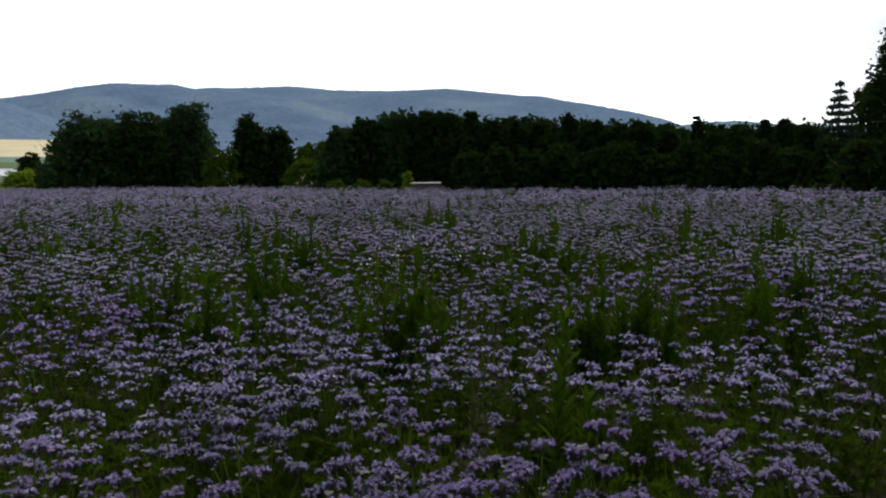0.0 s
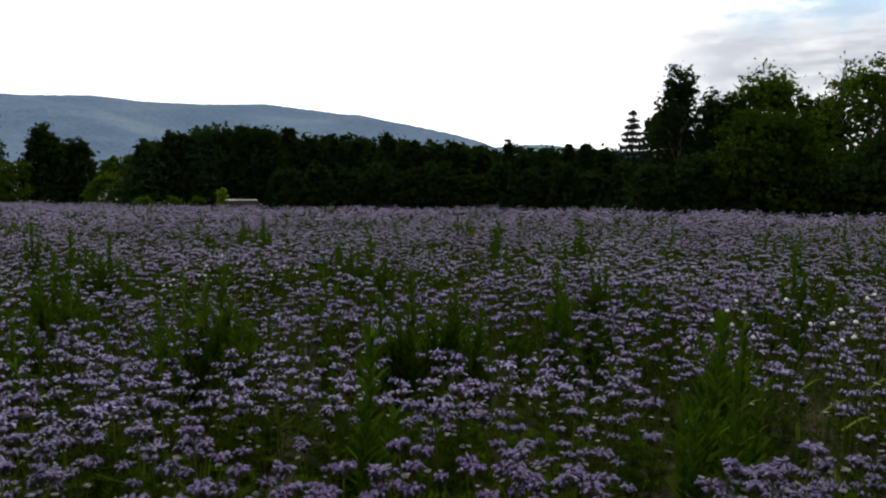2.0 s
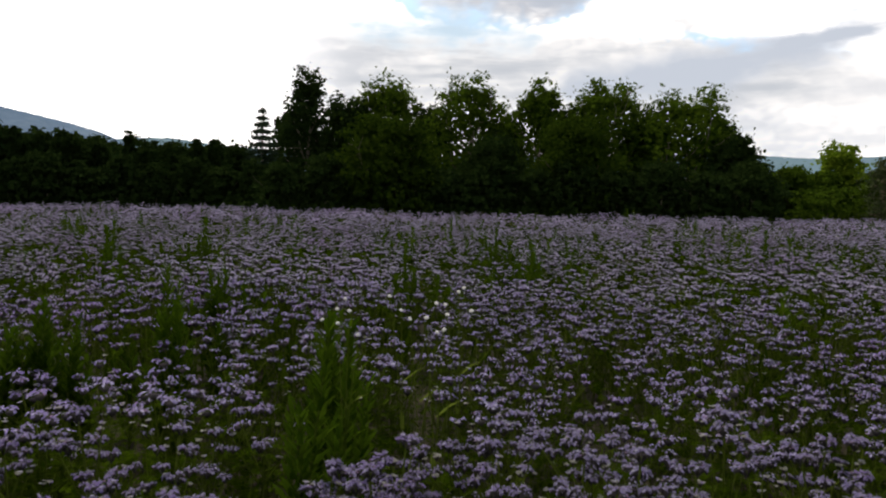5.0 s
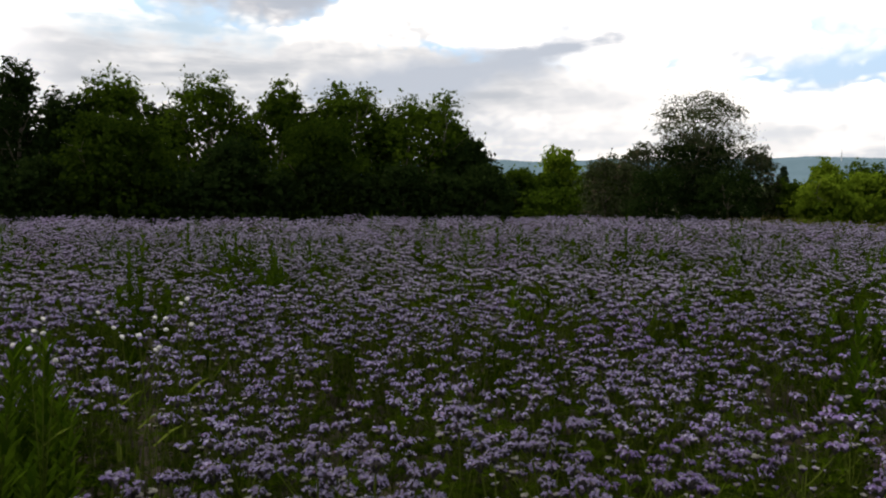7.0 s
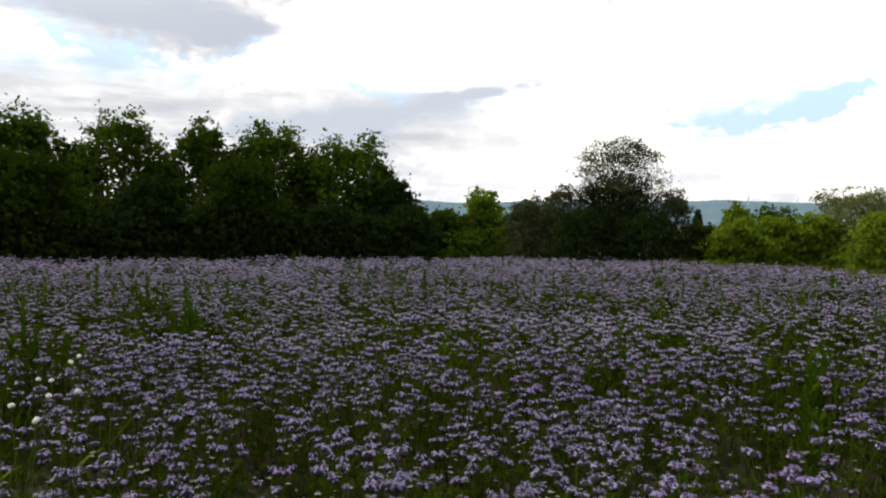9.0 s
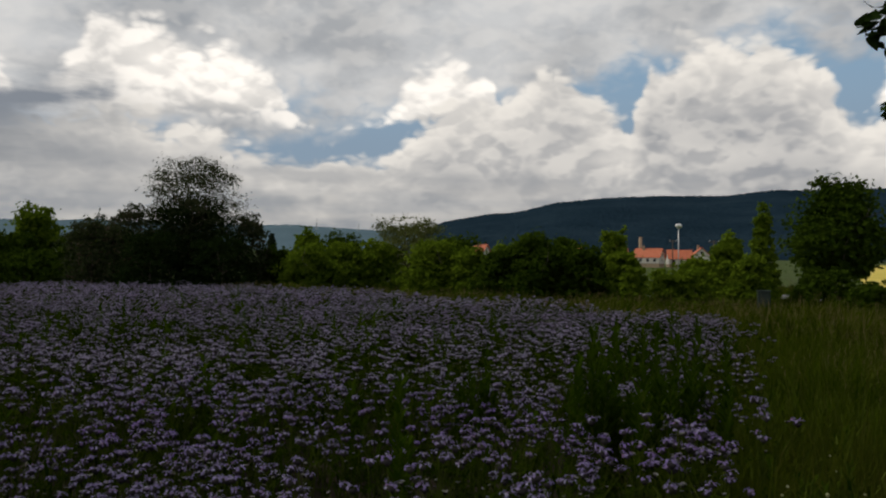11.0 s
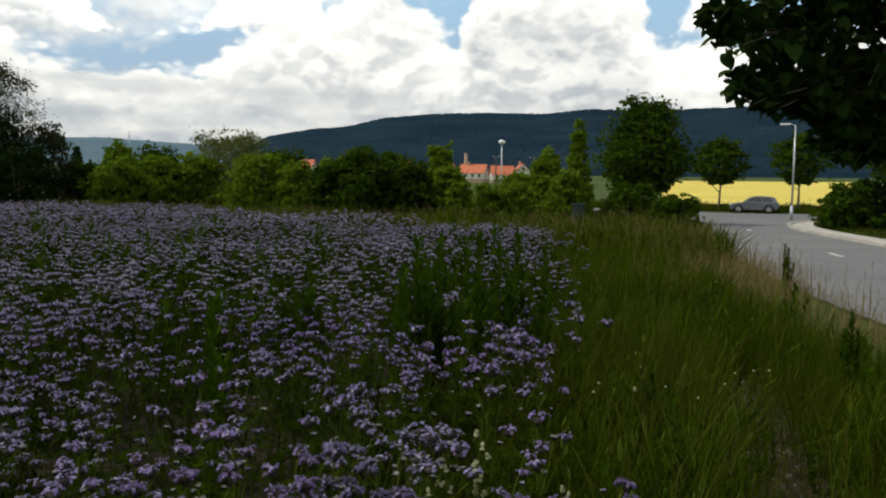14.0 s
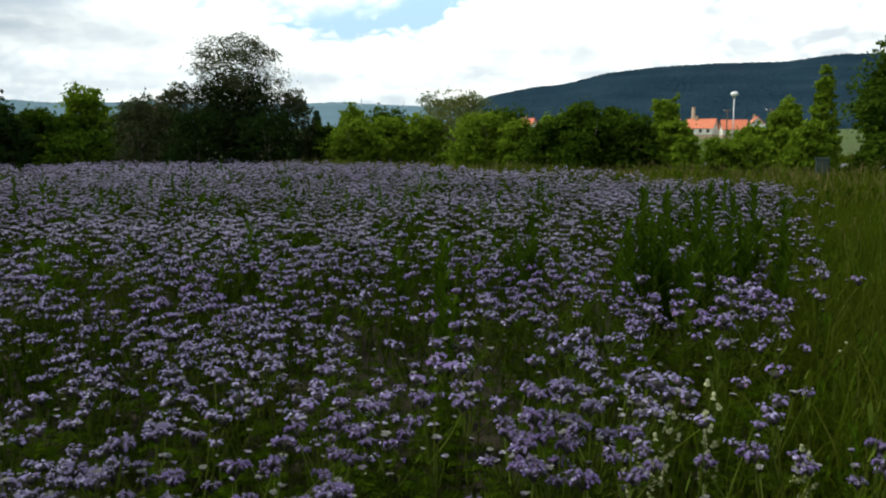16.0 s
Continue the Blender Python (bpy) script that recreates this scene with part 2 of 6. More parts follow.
def surface(name, tones, scale, rough=0.8, fine=8.0, bump=0.4, metal=0.0, depth=0.02, space="Object", per_object=0.0, shine=0.5):
    """A solid surface: tones mixed by broad and fine noise, with matching relief."""
    m, n = material(name)
    co = n.add("ShaderNodeTexCoord").outputs[space]
    a = n.noise(co, scale, 5.0, 0.6)
    b = n.noise(co, scale * fine, 4.0, 0.6)
    f = n.math("ADD", n.math("MULTIPLY", a, 0.6), n.math("MULTIPLY", b, 0.4))
    col = n.ramp(f, [(0.28 + 0.44 * i / max(1, len(tones) - 1), c) for i, c in enumerate(tones)])
    if per_object:
        r = n.add("ShaderNodeObjectInfo").outputs["Random"]
        col = n.mix(per_object, col, n.ramp(r, [(0, (0.45, 0.45, 0.45)), (1, (1.5, 1.5, 1.5))]), "MULTIPLY")
    p = n.add("ShaderNodeBsdfPrincipled", Base_Color=col, Roughness=rough, Metallic=metal, Specular_IOR_Level=shine, Normal=bumped(n, b, bump, depth))
    return finish(m, n, p.outputs[0])


petal = leafy("phacelia petal", (0.185, 0.160, 0.310), (0.370, 0.330, 0.565), 0.34, 1.0, 0.0, (0.24, 0.15, 0.26), (0.45, 0.43, 0.60), violet=(0.23, 0.15, 0.41))
# greyer and more even than the near petals: distance put into the colour
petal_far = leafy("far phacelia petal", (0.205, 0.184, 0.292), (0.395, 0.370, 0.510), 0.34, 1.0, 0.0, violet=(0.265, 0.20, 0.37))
# grey-green calyx, coloured near black to carry the shade under the petals
calyx = leafy("hairy shade-dark calyx", (0.024, 0.022, 0.026), (0.070, 0.064, 0.062), 0.06, 1.0, 0.0)
stamen = leafy("pale stamens and buds", (0.17, 0.18, 0.13), (0.38, 0.37, 0.37), 0.35, 1.0, 0.0)
# leaf green lowered so that the shade between stems is in its colour
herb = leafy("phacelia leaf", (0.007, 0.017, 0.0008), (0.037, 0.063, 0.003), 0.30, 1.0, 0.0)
stalk = leafy("green stalk", (0.030, 0.048, 0.006), (0.090, 0.120, 0.018), 0.12, 1.0, 0.0)
weed_leaf = leafy("weed leaf", (0.015, 0.037, 0.002), (0.055, 0.098, 0.006), 0.36, 1.0, 0.0)
grass_blade = leafy("grass blade", (0.016, 0.034, 0.001), (0.072, 0.104, 0.005), 0.40, 0.6, 0.0, (0.090, 0.088, 0.020), violet=(0.050, 0.058, 0.007))
dry_blade = leafy("dry grass", (0.11, 0.092, 0.036), (0.26, 0.205, 0.095), 0.35, 0.6, 0.0)
pale_petal = leafy("cream petal", (0.36, 0.38, 0.19), (0.56, 0.57, 0.36), 0.4, 1.0, 0.0)
yellow_petal = leafy("yellow petal", (0.55, 0.48, 0.05), (0.75, 0.68, 0.12), 0.35, 1.0, 0.0)
white_petal = leafy("white petal", (0.72, 0.72, 0.68), (0.86, 0.86, 0.84), 0.35, 1.0, 0.0)
# near black: the shade inside backlit crowns is put into this leaf colour
leaf_shaded = leafy("tree leaf in crown shade", (0.008, 0.018, 0.005), (0.024, 0.042, 0.010), 0.26, 0.35, 0.0)
leaf_blue = leafy("cool green leaf", (0.012, 0.028, 0.010), (0.040, 0.070, 0.024), 0.30, 0.35, 0.0)
leaf_deep = leafy("deep green leaf", (0.011, 0.024, 0.003), (0.036, 0.062, 0.006), 0.32, 0.35, 0.0)
leaf_mid = leafy("tree leaf", (0.020, 0.044, 0.004), (0.068, 0.112, 0.010), 0.36, 0.35, 0.0)
leaf_light = leafy("light green leaf", (0.062, 0.114, 0.008), (0.175, 0.250, 0.020), 0.42, 0.35, 0.0)
leaf_grey = leafy("grey willow leaf", (0.026, 0.040, 0.015), (0.080, 0.098, 0.045), 0.34, 0.35, 0.0, (0.13, 0.10, 0.07))
leaf_olive = leafy("olive willow leaf", (0.085, 0.110, 0.030), (0.19, 0.21, 0.070), 0.40, 0.35, 0.0)
needle = leafy("spruce needle", (0.014, 0.026, 0.016), (0.035, 0.055, 0.030), 0.15, 0.5, 0.0)
linden_leaf = leafy("linden leaf", (0.012, 0.026, 0.006), (0.034, 0.062, 0.012), 0.22, 1.2, 0.0)
bark = surface("bark", [(0.05, 0.04, 0.03), (0.12, 0.10, 0.08), (0.20, 0.17, 0.14)], 6.0, 0.9, 6.0, 0.8)
soil = surface("soil", [(0.012, 0.010, 0.006), (0.026, 0.021, 0.014), (0.05, 0.04, 0.028)], 1.2, 0.95, 14.0, 0.9, depth=0.03, shine=0.1)
path_earth = surface("stony earth", [(0.040, 0.028, 0.018), (0.085, 0.062, 0.042), (0.17, 0.14, 0.11)], 1.6, 0.95, 16.0, 0.9, depth=0.02, shine=0.1)
pebble_stone = surface("pale stone", [(0.13, 0.11, 0.095), (0.24, 0.21, 0.185), (0.36, 0.33, 0.30)], 9.0, 0.85, 6.0, 0.4, depth=0.004)
turf = surface("turf", [(0.030, 0.050, 0.012), (0.055, 0.085, 0.020), (0.10, 0.12, 0.035)], 0.25, 0.95, 30.0, 0.6, shine=0.1)
asphalt = surface("asphalt", [(0.10, 0.10, 0.105), (0.145, 0.145, 0.15), (0.20, 0.20, 0.20)], 0.35, 0.85, 60.0, 0.4, depth=0.004)
paving = surface("concrete paving", [(0.30, 0.28, 0.25), (0.40, 0.38, 0.34), (0.48, 0.46, 0.42)], 0.8, 0.85, 20.0, 0.3, depth=0.004, per_object=0.25)
road_paint = surface("road paint", [(0.55, 0.55, 0.53), (0.75, 0.75, 0.73)], 3.0, 0.7, 8.0, 0.1)
grain = surface("ripening grain", [(0.54, 0.43, 0.06), (0.68, 0.55, 0.09), (0.76, 0.63, 0.15)], 0.05, 0.9, 40.0, 0.8, depth=0.2)
stubble = surface("dry meadow", [(0.30, 0.25, 0.13), (0.42, 0.36, 0.20), (0.50, 0.44, 0.26)], 0.02, 0.95, 30.0, 0.3)
# the blue of the air before the ridge is put into this base colour
forest = surface("haze-tinted forest", [(0.068, 0.112, 0.170), (0.105, 0.155, 0.225), (0.165, 0.215, 0.250)], 0.0035, 1.0, 14.0, 1.0, depth=12.0, shine=0.0)
meadow_far = surface("far meadow", [(0.10, 0.16, 0.13), (0.14, 0.20, 0.15)], 0.01, 1.0, 10.0, 0.2, shine=0.0)
# cloud shade and some blue haze on this hill are part of its colour
forest_shaded = surface("shade-tinted forest", [(0.008, 0.020, 0.030), (0.016, 0.034, 0.052), (0.030, 0.054, 0.072)], 0.006, 1.0, 14.0, 1.0, depth=10.0, shine=0.0)
# paler still: haze over the farthest hills, put into their colour
forest_far = surface("haze-tinted far forest", [(0.10, 0.16, 0.20), (0.13, 0.20, 0.24)], 0.002, 1.0, 12.0, 0.5, depth=12.0, shine=0.0)
plaster = surface("pale plaster", [(0.62, 0.60, 0.55), (0.74, 0.72, 0.68)], 0.5, 0.9, 12.0, 0.15)
roof_tile = surface("red roof tile", [(0.42, 0.11, 0.055), (0.55, 0.16, 0.08), (0.62, 0.22, 0.12)], 0.6, 0.8, 10.0, 0.4)
brick = surface("weathered brick", [(0.30, 0.22, 0.15), (0.42, 0.32, 0.22)], 1.0, 0.9, 10.0, 0.3)
dark_glass = surface("dark window", [(0.02, 0.025, 0.03), (0.04, 0.045, 0.05)], 1.0, 0.08, 5.0, 0.0)
zinc = surface("galvanised steel", [(0.42, 0.44, 0.45), (0.55, 0.57, 0.58)], 3.0, 0.45, 8.0, 0.1, metal=0.7)
white_enamel = surface("white enamel", [(0.76, 0.77, 0.78), (0.84, 0.85, 0.85)], 2.0, 0.35, 6.0, 0.05)
dark_wood = surface("dark weathered wood", [(0.035, 0.028, 0.022), (0.08, 0.065, 0.05)], 3.0, 0.85, 8.0, 0.5)
car_paint = surface("grey car paint", [(0.14, 0.155, 0.18), (0.18, 0.195, 0.22)], 3.0, 0.22, 8.0, 0.0, metal=0.5)
rubber = surface("tyre rubber", [(0.015, 0.015, 0.016), (0.03, 0.03, 0.03)], 8.0, 0.85, 5.0, 0.2)
alloy = surface("alloy rim", [(0.55, 0.56, 0.57), (0.68, 0.69, 0.70)], 6.0, 0.3, 5.0, 0.05, metal=0.9)
lamp_glass = surface("headlight glass", [(0.70, 0.72, 0.74), (0.85, 0.86, 0.88)], 6.0, 0.1, 5.0, 0.0)
tail_glass = surface("tail light glass", [(0.35, 0.02, 0.02), (0.45, 0.03, 0.03)], 6.0, 0.15, 5.0, 0.0)
green_paint = surface("dark green sheet", [(0.008, 0.022, 0.017), (0.014, 0.032, 0.025)], 2.0, 0.5, 8.0, 0.1)

# ---- building helpers ----


class Soup:
    """Triangles gathered as arrays; one mesh in the end."""

    def __init__(self):
        self.v, self.t, self.m, self.n = [], [], [], 0

    def add(self, v, t, m=0):
        v, t = np.asarray(v, float).reshape(-1, 3), np.asarray(t, int).reshape(-1, 3)
        self.v.append(v)
        self.t.append(t + self.n)
        self.m.append(np.full(len(t), m) if np.isscalar(m) else np.asarray(m))
        self.n += len(v)
        return self

    def arrays(self):
        return np.concatenate(self.v), np.concatenate(self.t), np.concatenate(self.m)

    def mesh(self, name, materials, smooth=False):
        v, t, m = self.arrays()
        me = bpy.data.meshes.new(name)
        me.vertices.add(len(v))
        me.vertices.foreach_set("co", v.astype(np.float32).ravel())
        me.loops.add(t.size)
        me.loops.foreach_set("vertex_index", t.astype(np.int32).ravel())
        me.polygons.add(len(t))
        me.polygons.foreach_set("loop_start", np.arange(0, t.size, 3, dtype=np.int32))
        for x in materials if isinstance(materials, (list, tuple)) else [materials]:
            me.materials.append(x)
        me.polygons.foreach_set("material_index", m.astype(np.int32))
        if smooth:
            me.polygons.foreach_set("use_smooth", np.ones(len(t), bool))
        me.update(calc_edges=True)
        return me


def part(name, geo, mat, parent, label="", smooth=False):
    """Links a bmesh, a Soup or a mesh as one object under a thing or a part."""
    if isinstance(geo, Soup):
        geo = geo.mesh(name, mat, smooth)
    elif isinstance(geo, bmesh.types.BMesh):
        me = bpy.data.meshes.new(name)
        geo.to_mesh(me)
        geo.free()
        for x in mat if isinstance(mat, (list, tuple)) else [mat]:
            me.materials.append(x)
        if smooth:
            me.polygons.foreach_set("use_smooth", [True] * len(me.polygons))
        geo = me
    ob = new(name, geo)
    if parent is not None:
        ob.parent = parent
    return tagged(ob, label)


def thing(name, m, label, category, group="", kind=""):
    e = tagged(new(name), label, category, group, kind)
    e.matrix_world = m
    return e


def box(bm, sx, sy, sz, x=0, y=0, z=0, bevel=0.0, rz=0.0):
    g = bmesh.ops.create_cube(bm, size=1.0, matrix=Matrix.Translation((x, y, z)) @ Matrix.Rotation(rz, 4, "Z") @ Matrix.Diagonal((sx, sy, sz, 1)))
    if bevel:
        edges = list({e for v in g["verts"] for e in v.link_edges})
        bmesh.ops.bevel(bm, geom=edges, offset=bevel, segments=2, affect="EDGES", profile=0.5)
    return bm


def boxed(*a, **k):
    return box(bmesh.new(), *a, **k)


def cone(r1, r2, depth, x=0, y=0, z=0, sides=12, m=None):
    """A tapered post standing on z."""
    bm = bmesh.new()
    mm = Matrix.Translation((x, y, z)) @ (m or Matrix()) @ Matrix.Translation((0, 0, depth / 2))
    bmesh.ops.create_cone(bm, cap_ends=True, segments=sides, radius1=r1, radius2=r2, depth=depth, matrix=mm)
    return bm


def tube(points, radii, sides=6):
    """A tapered tube along points."""
    p, r = np.asarray(points, float), np.asarray(radii, float)
    d = np.gradient(p, axis=0)
    d /= np.linalg.norm(d, axis=1)[:, None] + 1e-9
    ref = np.where(np.abs(d[:, 2:3]) > 0.9, [[1.0, 0, 0]], [[0, 0, 1.0]])
    a = np.cross(d, ref)
    a /= np.linalg.norm(a, axis=1)[:, None] + 1e-9
    b = np.cross(d, a)
    ang = np.linspace(0, 2 * np.pi, sides, endpoint=False)
    v = p[:, None] + r[:, None, None] * (np.cos(ang)[None, :, None] * a[:, None] + np.sin(ang)[None, :, None] * b[:, None])
    n = len(p)
    i, j = np.meshgrid(np.arange(n - 1), np.arange(sides), indexing="ij")
    q = [i * sides + j, i * sides + (j + 1) % sides, (i + 1) * sides + (j + 1) % sides, (i + 1) * sides + j]
    t = np.concatenate([np.stack([q[0], q[1], q[2]], -1).reshape(-1, 3), np.stack([q[0], q[2], q[3]], -1).reshape(-1, 3)])
    return v.reshape(-1, 3), t


def place(heading, distance):
    """The point at that compass heading and distance from the spot where one stands when facing it."""
    k = min(1.0, max(0.0, (heading - 20) / 90))
    return 1.06 * k + distance * math.sin(radians(heading)), 0.35 * k + distance * math.cos(radians(heading))


def ground_z(x, y):
    """The lie of the land: level, a slight dip at the junction, rising slowly further out."""
    r = np.hypot(x, y)
    rise = 0.022 * np.maximum(0, r - 88) ** 2 / (np.maximum(0, r - 88) + 60)
    return rise - 0.42 * np.exp(-(((x - 53) ** 2 + (y + 51) ** 2) / 18.0 ** 2))


def grid_soup(P):
    """Triangles over a grid of points (rows, columns, 3)."""
    a, b = P.shape[:2]
    i, j = np.meshgrid(np.arange(a - 1), np.arange(b - 1), indexing="ij")
    k = i * b + j
    t = np.concatenate([np.stack([k, k + 1, k + b + 1], -1).reshape(-1, 3), np.stack([k, k + b + 1, k + b], -1).reshape(-1, 3)])
    return Soup().add(P.reshape(-1, 3), t)


def sheet(heads, dists, lift):
    """A sheet on the land over a range of headings and distances."""
    h, d = np.meshgrid(np.radians(heads), dists, indexing="ij")
    x, y = d * np.sin(h), d * np.cos(h)
    return grid_soup(np.stack([x, y, ground_z(x, y) + lift], -1)[::-1])


# ---- ground, fields, hills ----
rings = np.concatenate([[0.0, 0.3, 0.8], np.arange(1.5, 110, 2.5), np.geomspace(112, 4700, 60)])
ground = part("ground", sheet(np.linspace(0, 360, 181), rings, 0.0), turf, None, "green grassy ground reaching to the hills")
tagged(ground, category="ground", kind="structure")

EDGE_H = [-40, -23, -9, 0, 6, 23, 35, 44, 50, 61, 66, 80, 87, 94, 99, 107, 110, 114, 118, 123, 128]
EDGE_R = [58, 58, 52, 43, 38, 37, 35, 32, 31, 36, 38, 42, 36, 34, 27, 24.5, 21, 19, 18.5, 18, 18]


def edge_of_field(h):
    return np.interp(h, EDGE_H, EDGE_R)


def field_side(x, y):
    """How far a point lies inside the field from its border with the verge."""
    return (x - 2.7) * 0.53 + (y + 0.65) * 0.848 + 0.3


def in_field(x, y, slack=0.0):
    """True inside the sown field: short of its far edge, left of the verge, a step from where one stands."""
    h, r = np.degrees(np.arctan2(x, y)), np.hypot(x, y)
    side = field_side(x, y)
    wob = 0.35 * np.sin(x * 1.9) + 0.25 * np.sin(x * 4.3 + 1)
    stand = np.minimum(np.hypot(x, y), np.hypot(x - 1.05, y - 0.35))
    return (r < edge_of_field(h) + slack) & (side > wob * 0.5 - slack) & (h > -38) & (h < 128) & (stand > 1.25)


bed = np.linspace(-38, 124, 109)
bd = np.radians(bed)[:, None]
br = np.linspace(0.02, 1, 30)[None] * edge_of_field(bed)[:, None]
field_soil = part("field_soil", grid_soup(np.stack([br * np.sin(bd), br * np.cos(bd), np.full(br.shape, 0.012)], -1)), soil, None, "dark bare soil under the flower field")
tagged(field_soil, category="soil", kind="structure")

crop = part("grain_field", sheet(np.linspace(128.3, 156, 69), np.concatenate([[90, 90.3], np.linspace(96, 440, 40)]), 0.45), grain, None, "ripe yellow grain field beyond the road")
tagged(crop, category="field", kind="stuff")
for d0, d1, e0, e1, mat, label in ((230, 800, -0.15, 1.15, meadow_far, "pale green meadow on the far slope"), (805, 1560, 1.2, 2.3, stubble, "dry tan field on the far slope")):
    az, dd = np.meshgrid(np.radians(np.linspace(-36, -14, 50)), np.linspace(d0, d1, 24), indexing="ij")
    zz = 1.6 + dd * np.tan(np.radians(e0 + (e1 - e0) * (dd - d0) / (d1 - d0)))
    tagged(part("meadow", grid_soup(np.stack([dd * np.sin(az), dd * np.cos(az), zz], -1)), mat, None, label), category="meadow", kind="structure")


def hill(name, heads, tops, near, far, mat, label, seed, rough, behind=1.25):
    """A wooded ridge: rises from near to its crest at far and falls away behind; tops are the crest's heights as angles."""
    az = np.arange(heads[0], heads[-1], 0.12)
    top = np.interp(az, heads, tops)
    k = 7
    top = np.convolve(np.pad(top, k, mode="edge"), np.hanning(2 * k + 1) / np.hanning(2 * k + 1).sum(), "valid")
    u = np.concatenate([np.linspace(0, 1, 22), np.linspace(1.03, behind, 3)])
    d = near + (far - near) * u
    A, D = np.meshgrid(np.radians(az), d, indexing="ij")
    U = np.meshgrid(az, u, indexing="ij")[1]
    rise = np.where(U <= 1, np.sin(np.clip(U, 0, 1) * np.pi / 2) ** 1.1, 1 - (U - 1) * 1.5)
    rng = RNG(seed)
    X, Y = D * np.sin(A), D * np.cos(A)
    fold = sum(a * np.sin(X * fx + p) * np.sin(Y * fy + q) for a, fx, fy, p, q in ((0.10, 0.0042, 0.0031, 1, 2), (0.06, 0.009, 0.007, 4, 1), (0.035, 0.019, 0.023, 2, 5)))
    angle = np.radians(top)[:, None] * rise * (1 + fold * np.sin(np.clip(U, 0, 1) * np.pi))
    Z = 1.6 + D * np.tan(angle) - 8 * (U < 0.01)
    fuzz = rng.random(Z.shape)
    fuzz = (fuzz + np.roll(fuzz, 1, 1) + np.roll(fuzz, 2, 1)) / 1.5
    Z += (fuzz - 1.0) * rough * np.clip((U - 0.85) * 8, 0.12, 1)
    ob = part(name, grid_soup(np.stack([X, Y, Z], -1)), mat, None, label, smooth=True)
    return tagged(ob, category="hill", kind="structure")


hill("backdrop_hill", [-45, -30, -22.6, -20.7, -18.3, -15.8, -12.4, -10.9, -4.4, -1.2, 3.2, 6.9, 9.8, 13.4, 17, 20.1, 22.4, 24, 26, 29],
     [4.0, 4.4, 4.85, 5.16, 5.71, 6.1, 6.05, 5.82, 6.12, 5.87, 5.83, 5.93, 5.69, 5.27, 4.72, 4.09, 3.5, 2.8, 1.6, 0.4], 1700, 3700, forest, "long haze-blue wooded mountain ridge", 3, 3.5)
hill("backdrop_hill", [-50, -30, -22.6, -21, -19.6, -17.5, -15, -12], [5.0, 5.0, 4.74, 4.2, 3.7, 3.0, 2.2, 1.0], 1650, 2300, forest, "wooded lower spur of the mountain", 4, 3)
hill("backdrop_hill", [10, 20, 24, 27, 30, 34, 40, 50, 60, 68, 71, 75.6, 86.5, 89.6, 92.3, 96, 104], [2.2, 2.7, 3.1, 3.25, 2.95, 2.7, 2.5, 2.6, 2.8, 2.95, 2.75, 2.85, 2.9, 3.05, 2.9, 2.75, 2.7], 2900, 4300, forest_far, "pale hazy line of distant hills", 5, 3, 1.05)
hill("backdrop_hill", [96, 98.5, 100.3, 103.8, 105.8, 108.7, 112.3, 116, 120.4, 123.4, 127.6, 131.5, 136, 140.5, 145, 160, 185], [0.8, 2.2, 3.45, 4.1, 4.25, 4.97, 5.32, 5.44, 5.38, 5.73, 5.58, 5.7, 5.8, 6.2, 5.8, 5.0, 3.0], 760, 2300, forest_shaded, "dark wooded hill behind the village", 6, 2.6)

# ---- road, kerb, pavement ----


def smooth_line(pts, step=1.0):
    p = np.asarray(pts, float)
    s = np.concatenate([[0], np.cumsum(np.hypot(*np.diff(p, axis=0).T))])
    q = np.arange(0, s[-1], step)
    c = np.stack([np.interp(q, s, p[:, 0]), np.interp(q, s, p[:, 1])], 1)
    for _ in range(14):
        c[1:-1] = (c[:-2] + 2 * c[1:-1] + c[2:]) / 4
    return c


def band(a, b, lift, name, mat, label, category):
    """A strip of surface between two lines on the land."""
    n = max(len(a), len(b))
    a, b = (np.stack([np.interp(np.linspace(0, 1, n), np.linspace(0, 1, len(p)), p[:, k]) for k in (0, 1)], 1) for p in (a, b))
    w = np.linspace(0, 1, 9)[None, :, None]
    P = a[:, None] * (1 - w) + b[:, None] * w
    z = ground_z(P[..., 0], P[..., 1]) + lift
    ob = part(name, grid_soup(np.concatenate([P, z[..., None]], -1)), mat, None, label)
    return tagged(ob, category=category, kind="structure")


left_edge = smooth_line([(-14, -1.5), (-6, -4.6), (0.5, -5.6), (6.1, -7.3), (7.85, -8.1), (11.1, -10.4), (16.8, -14.3), (22.4, -18.5), (31.3, -25.8), (38, -30.5), (44, -33), (52, -30)])
kerb_line = smooth_line([(-17, -7), (-9, -10.2), (-2, -13), (4, -13.6), (14.3, -19.0), (20.6, -22.9), (24.7, -25.5), (29.6, -29.8), (32.4, -34.5), (36, -42), (40.5, -50)])
band(left_edge, kerb_line, 0.035, "road", asphalt, "grey asphalt side road bending to a junction", "road")
cross_a = smooth_line([(66, -22), (56, -32), (46, -40), (38.5, -48), (32, -56), (22, -68)])
cross_b = smooth_line([(76, -33), (66, -42.5), (57, -52), (49, -60.5), (42, -68), (32, -80)])
band(cross_a, cross_b, 0.05, "road", asphalt, "grey asphalt main road past the grain field", "road")
inner = kerb_line + np.array([-0.55, -0.84]) * 1.1
inner[-14:] = kerb_line[-14:] + np.array([-1.0, 0.1]) * 1.0
band(kerb_line + np.array([-0.09, -0.13]), inner, 0.10, "pavement", paving, "pale concrete pavement round the corner", "pavement")
stone = boxed(0.96, 0.2, 0.26, bevel=0.02)
stone_me = bpy.data.meshes.new("kerb_stone")
stone.to_mesh(stone_me)
stone.free()
stone_me.materials.append(paving)
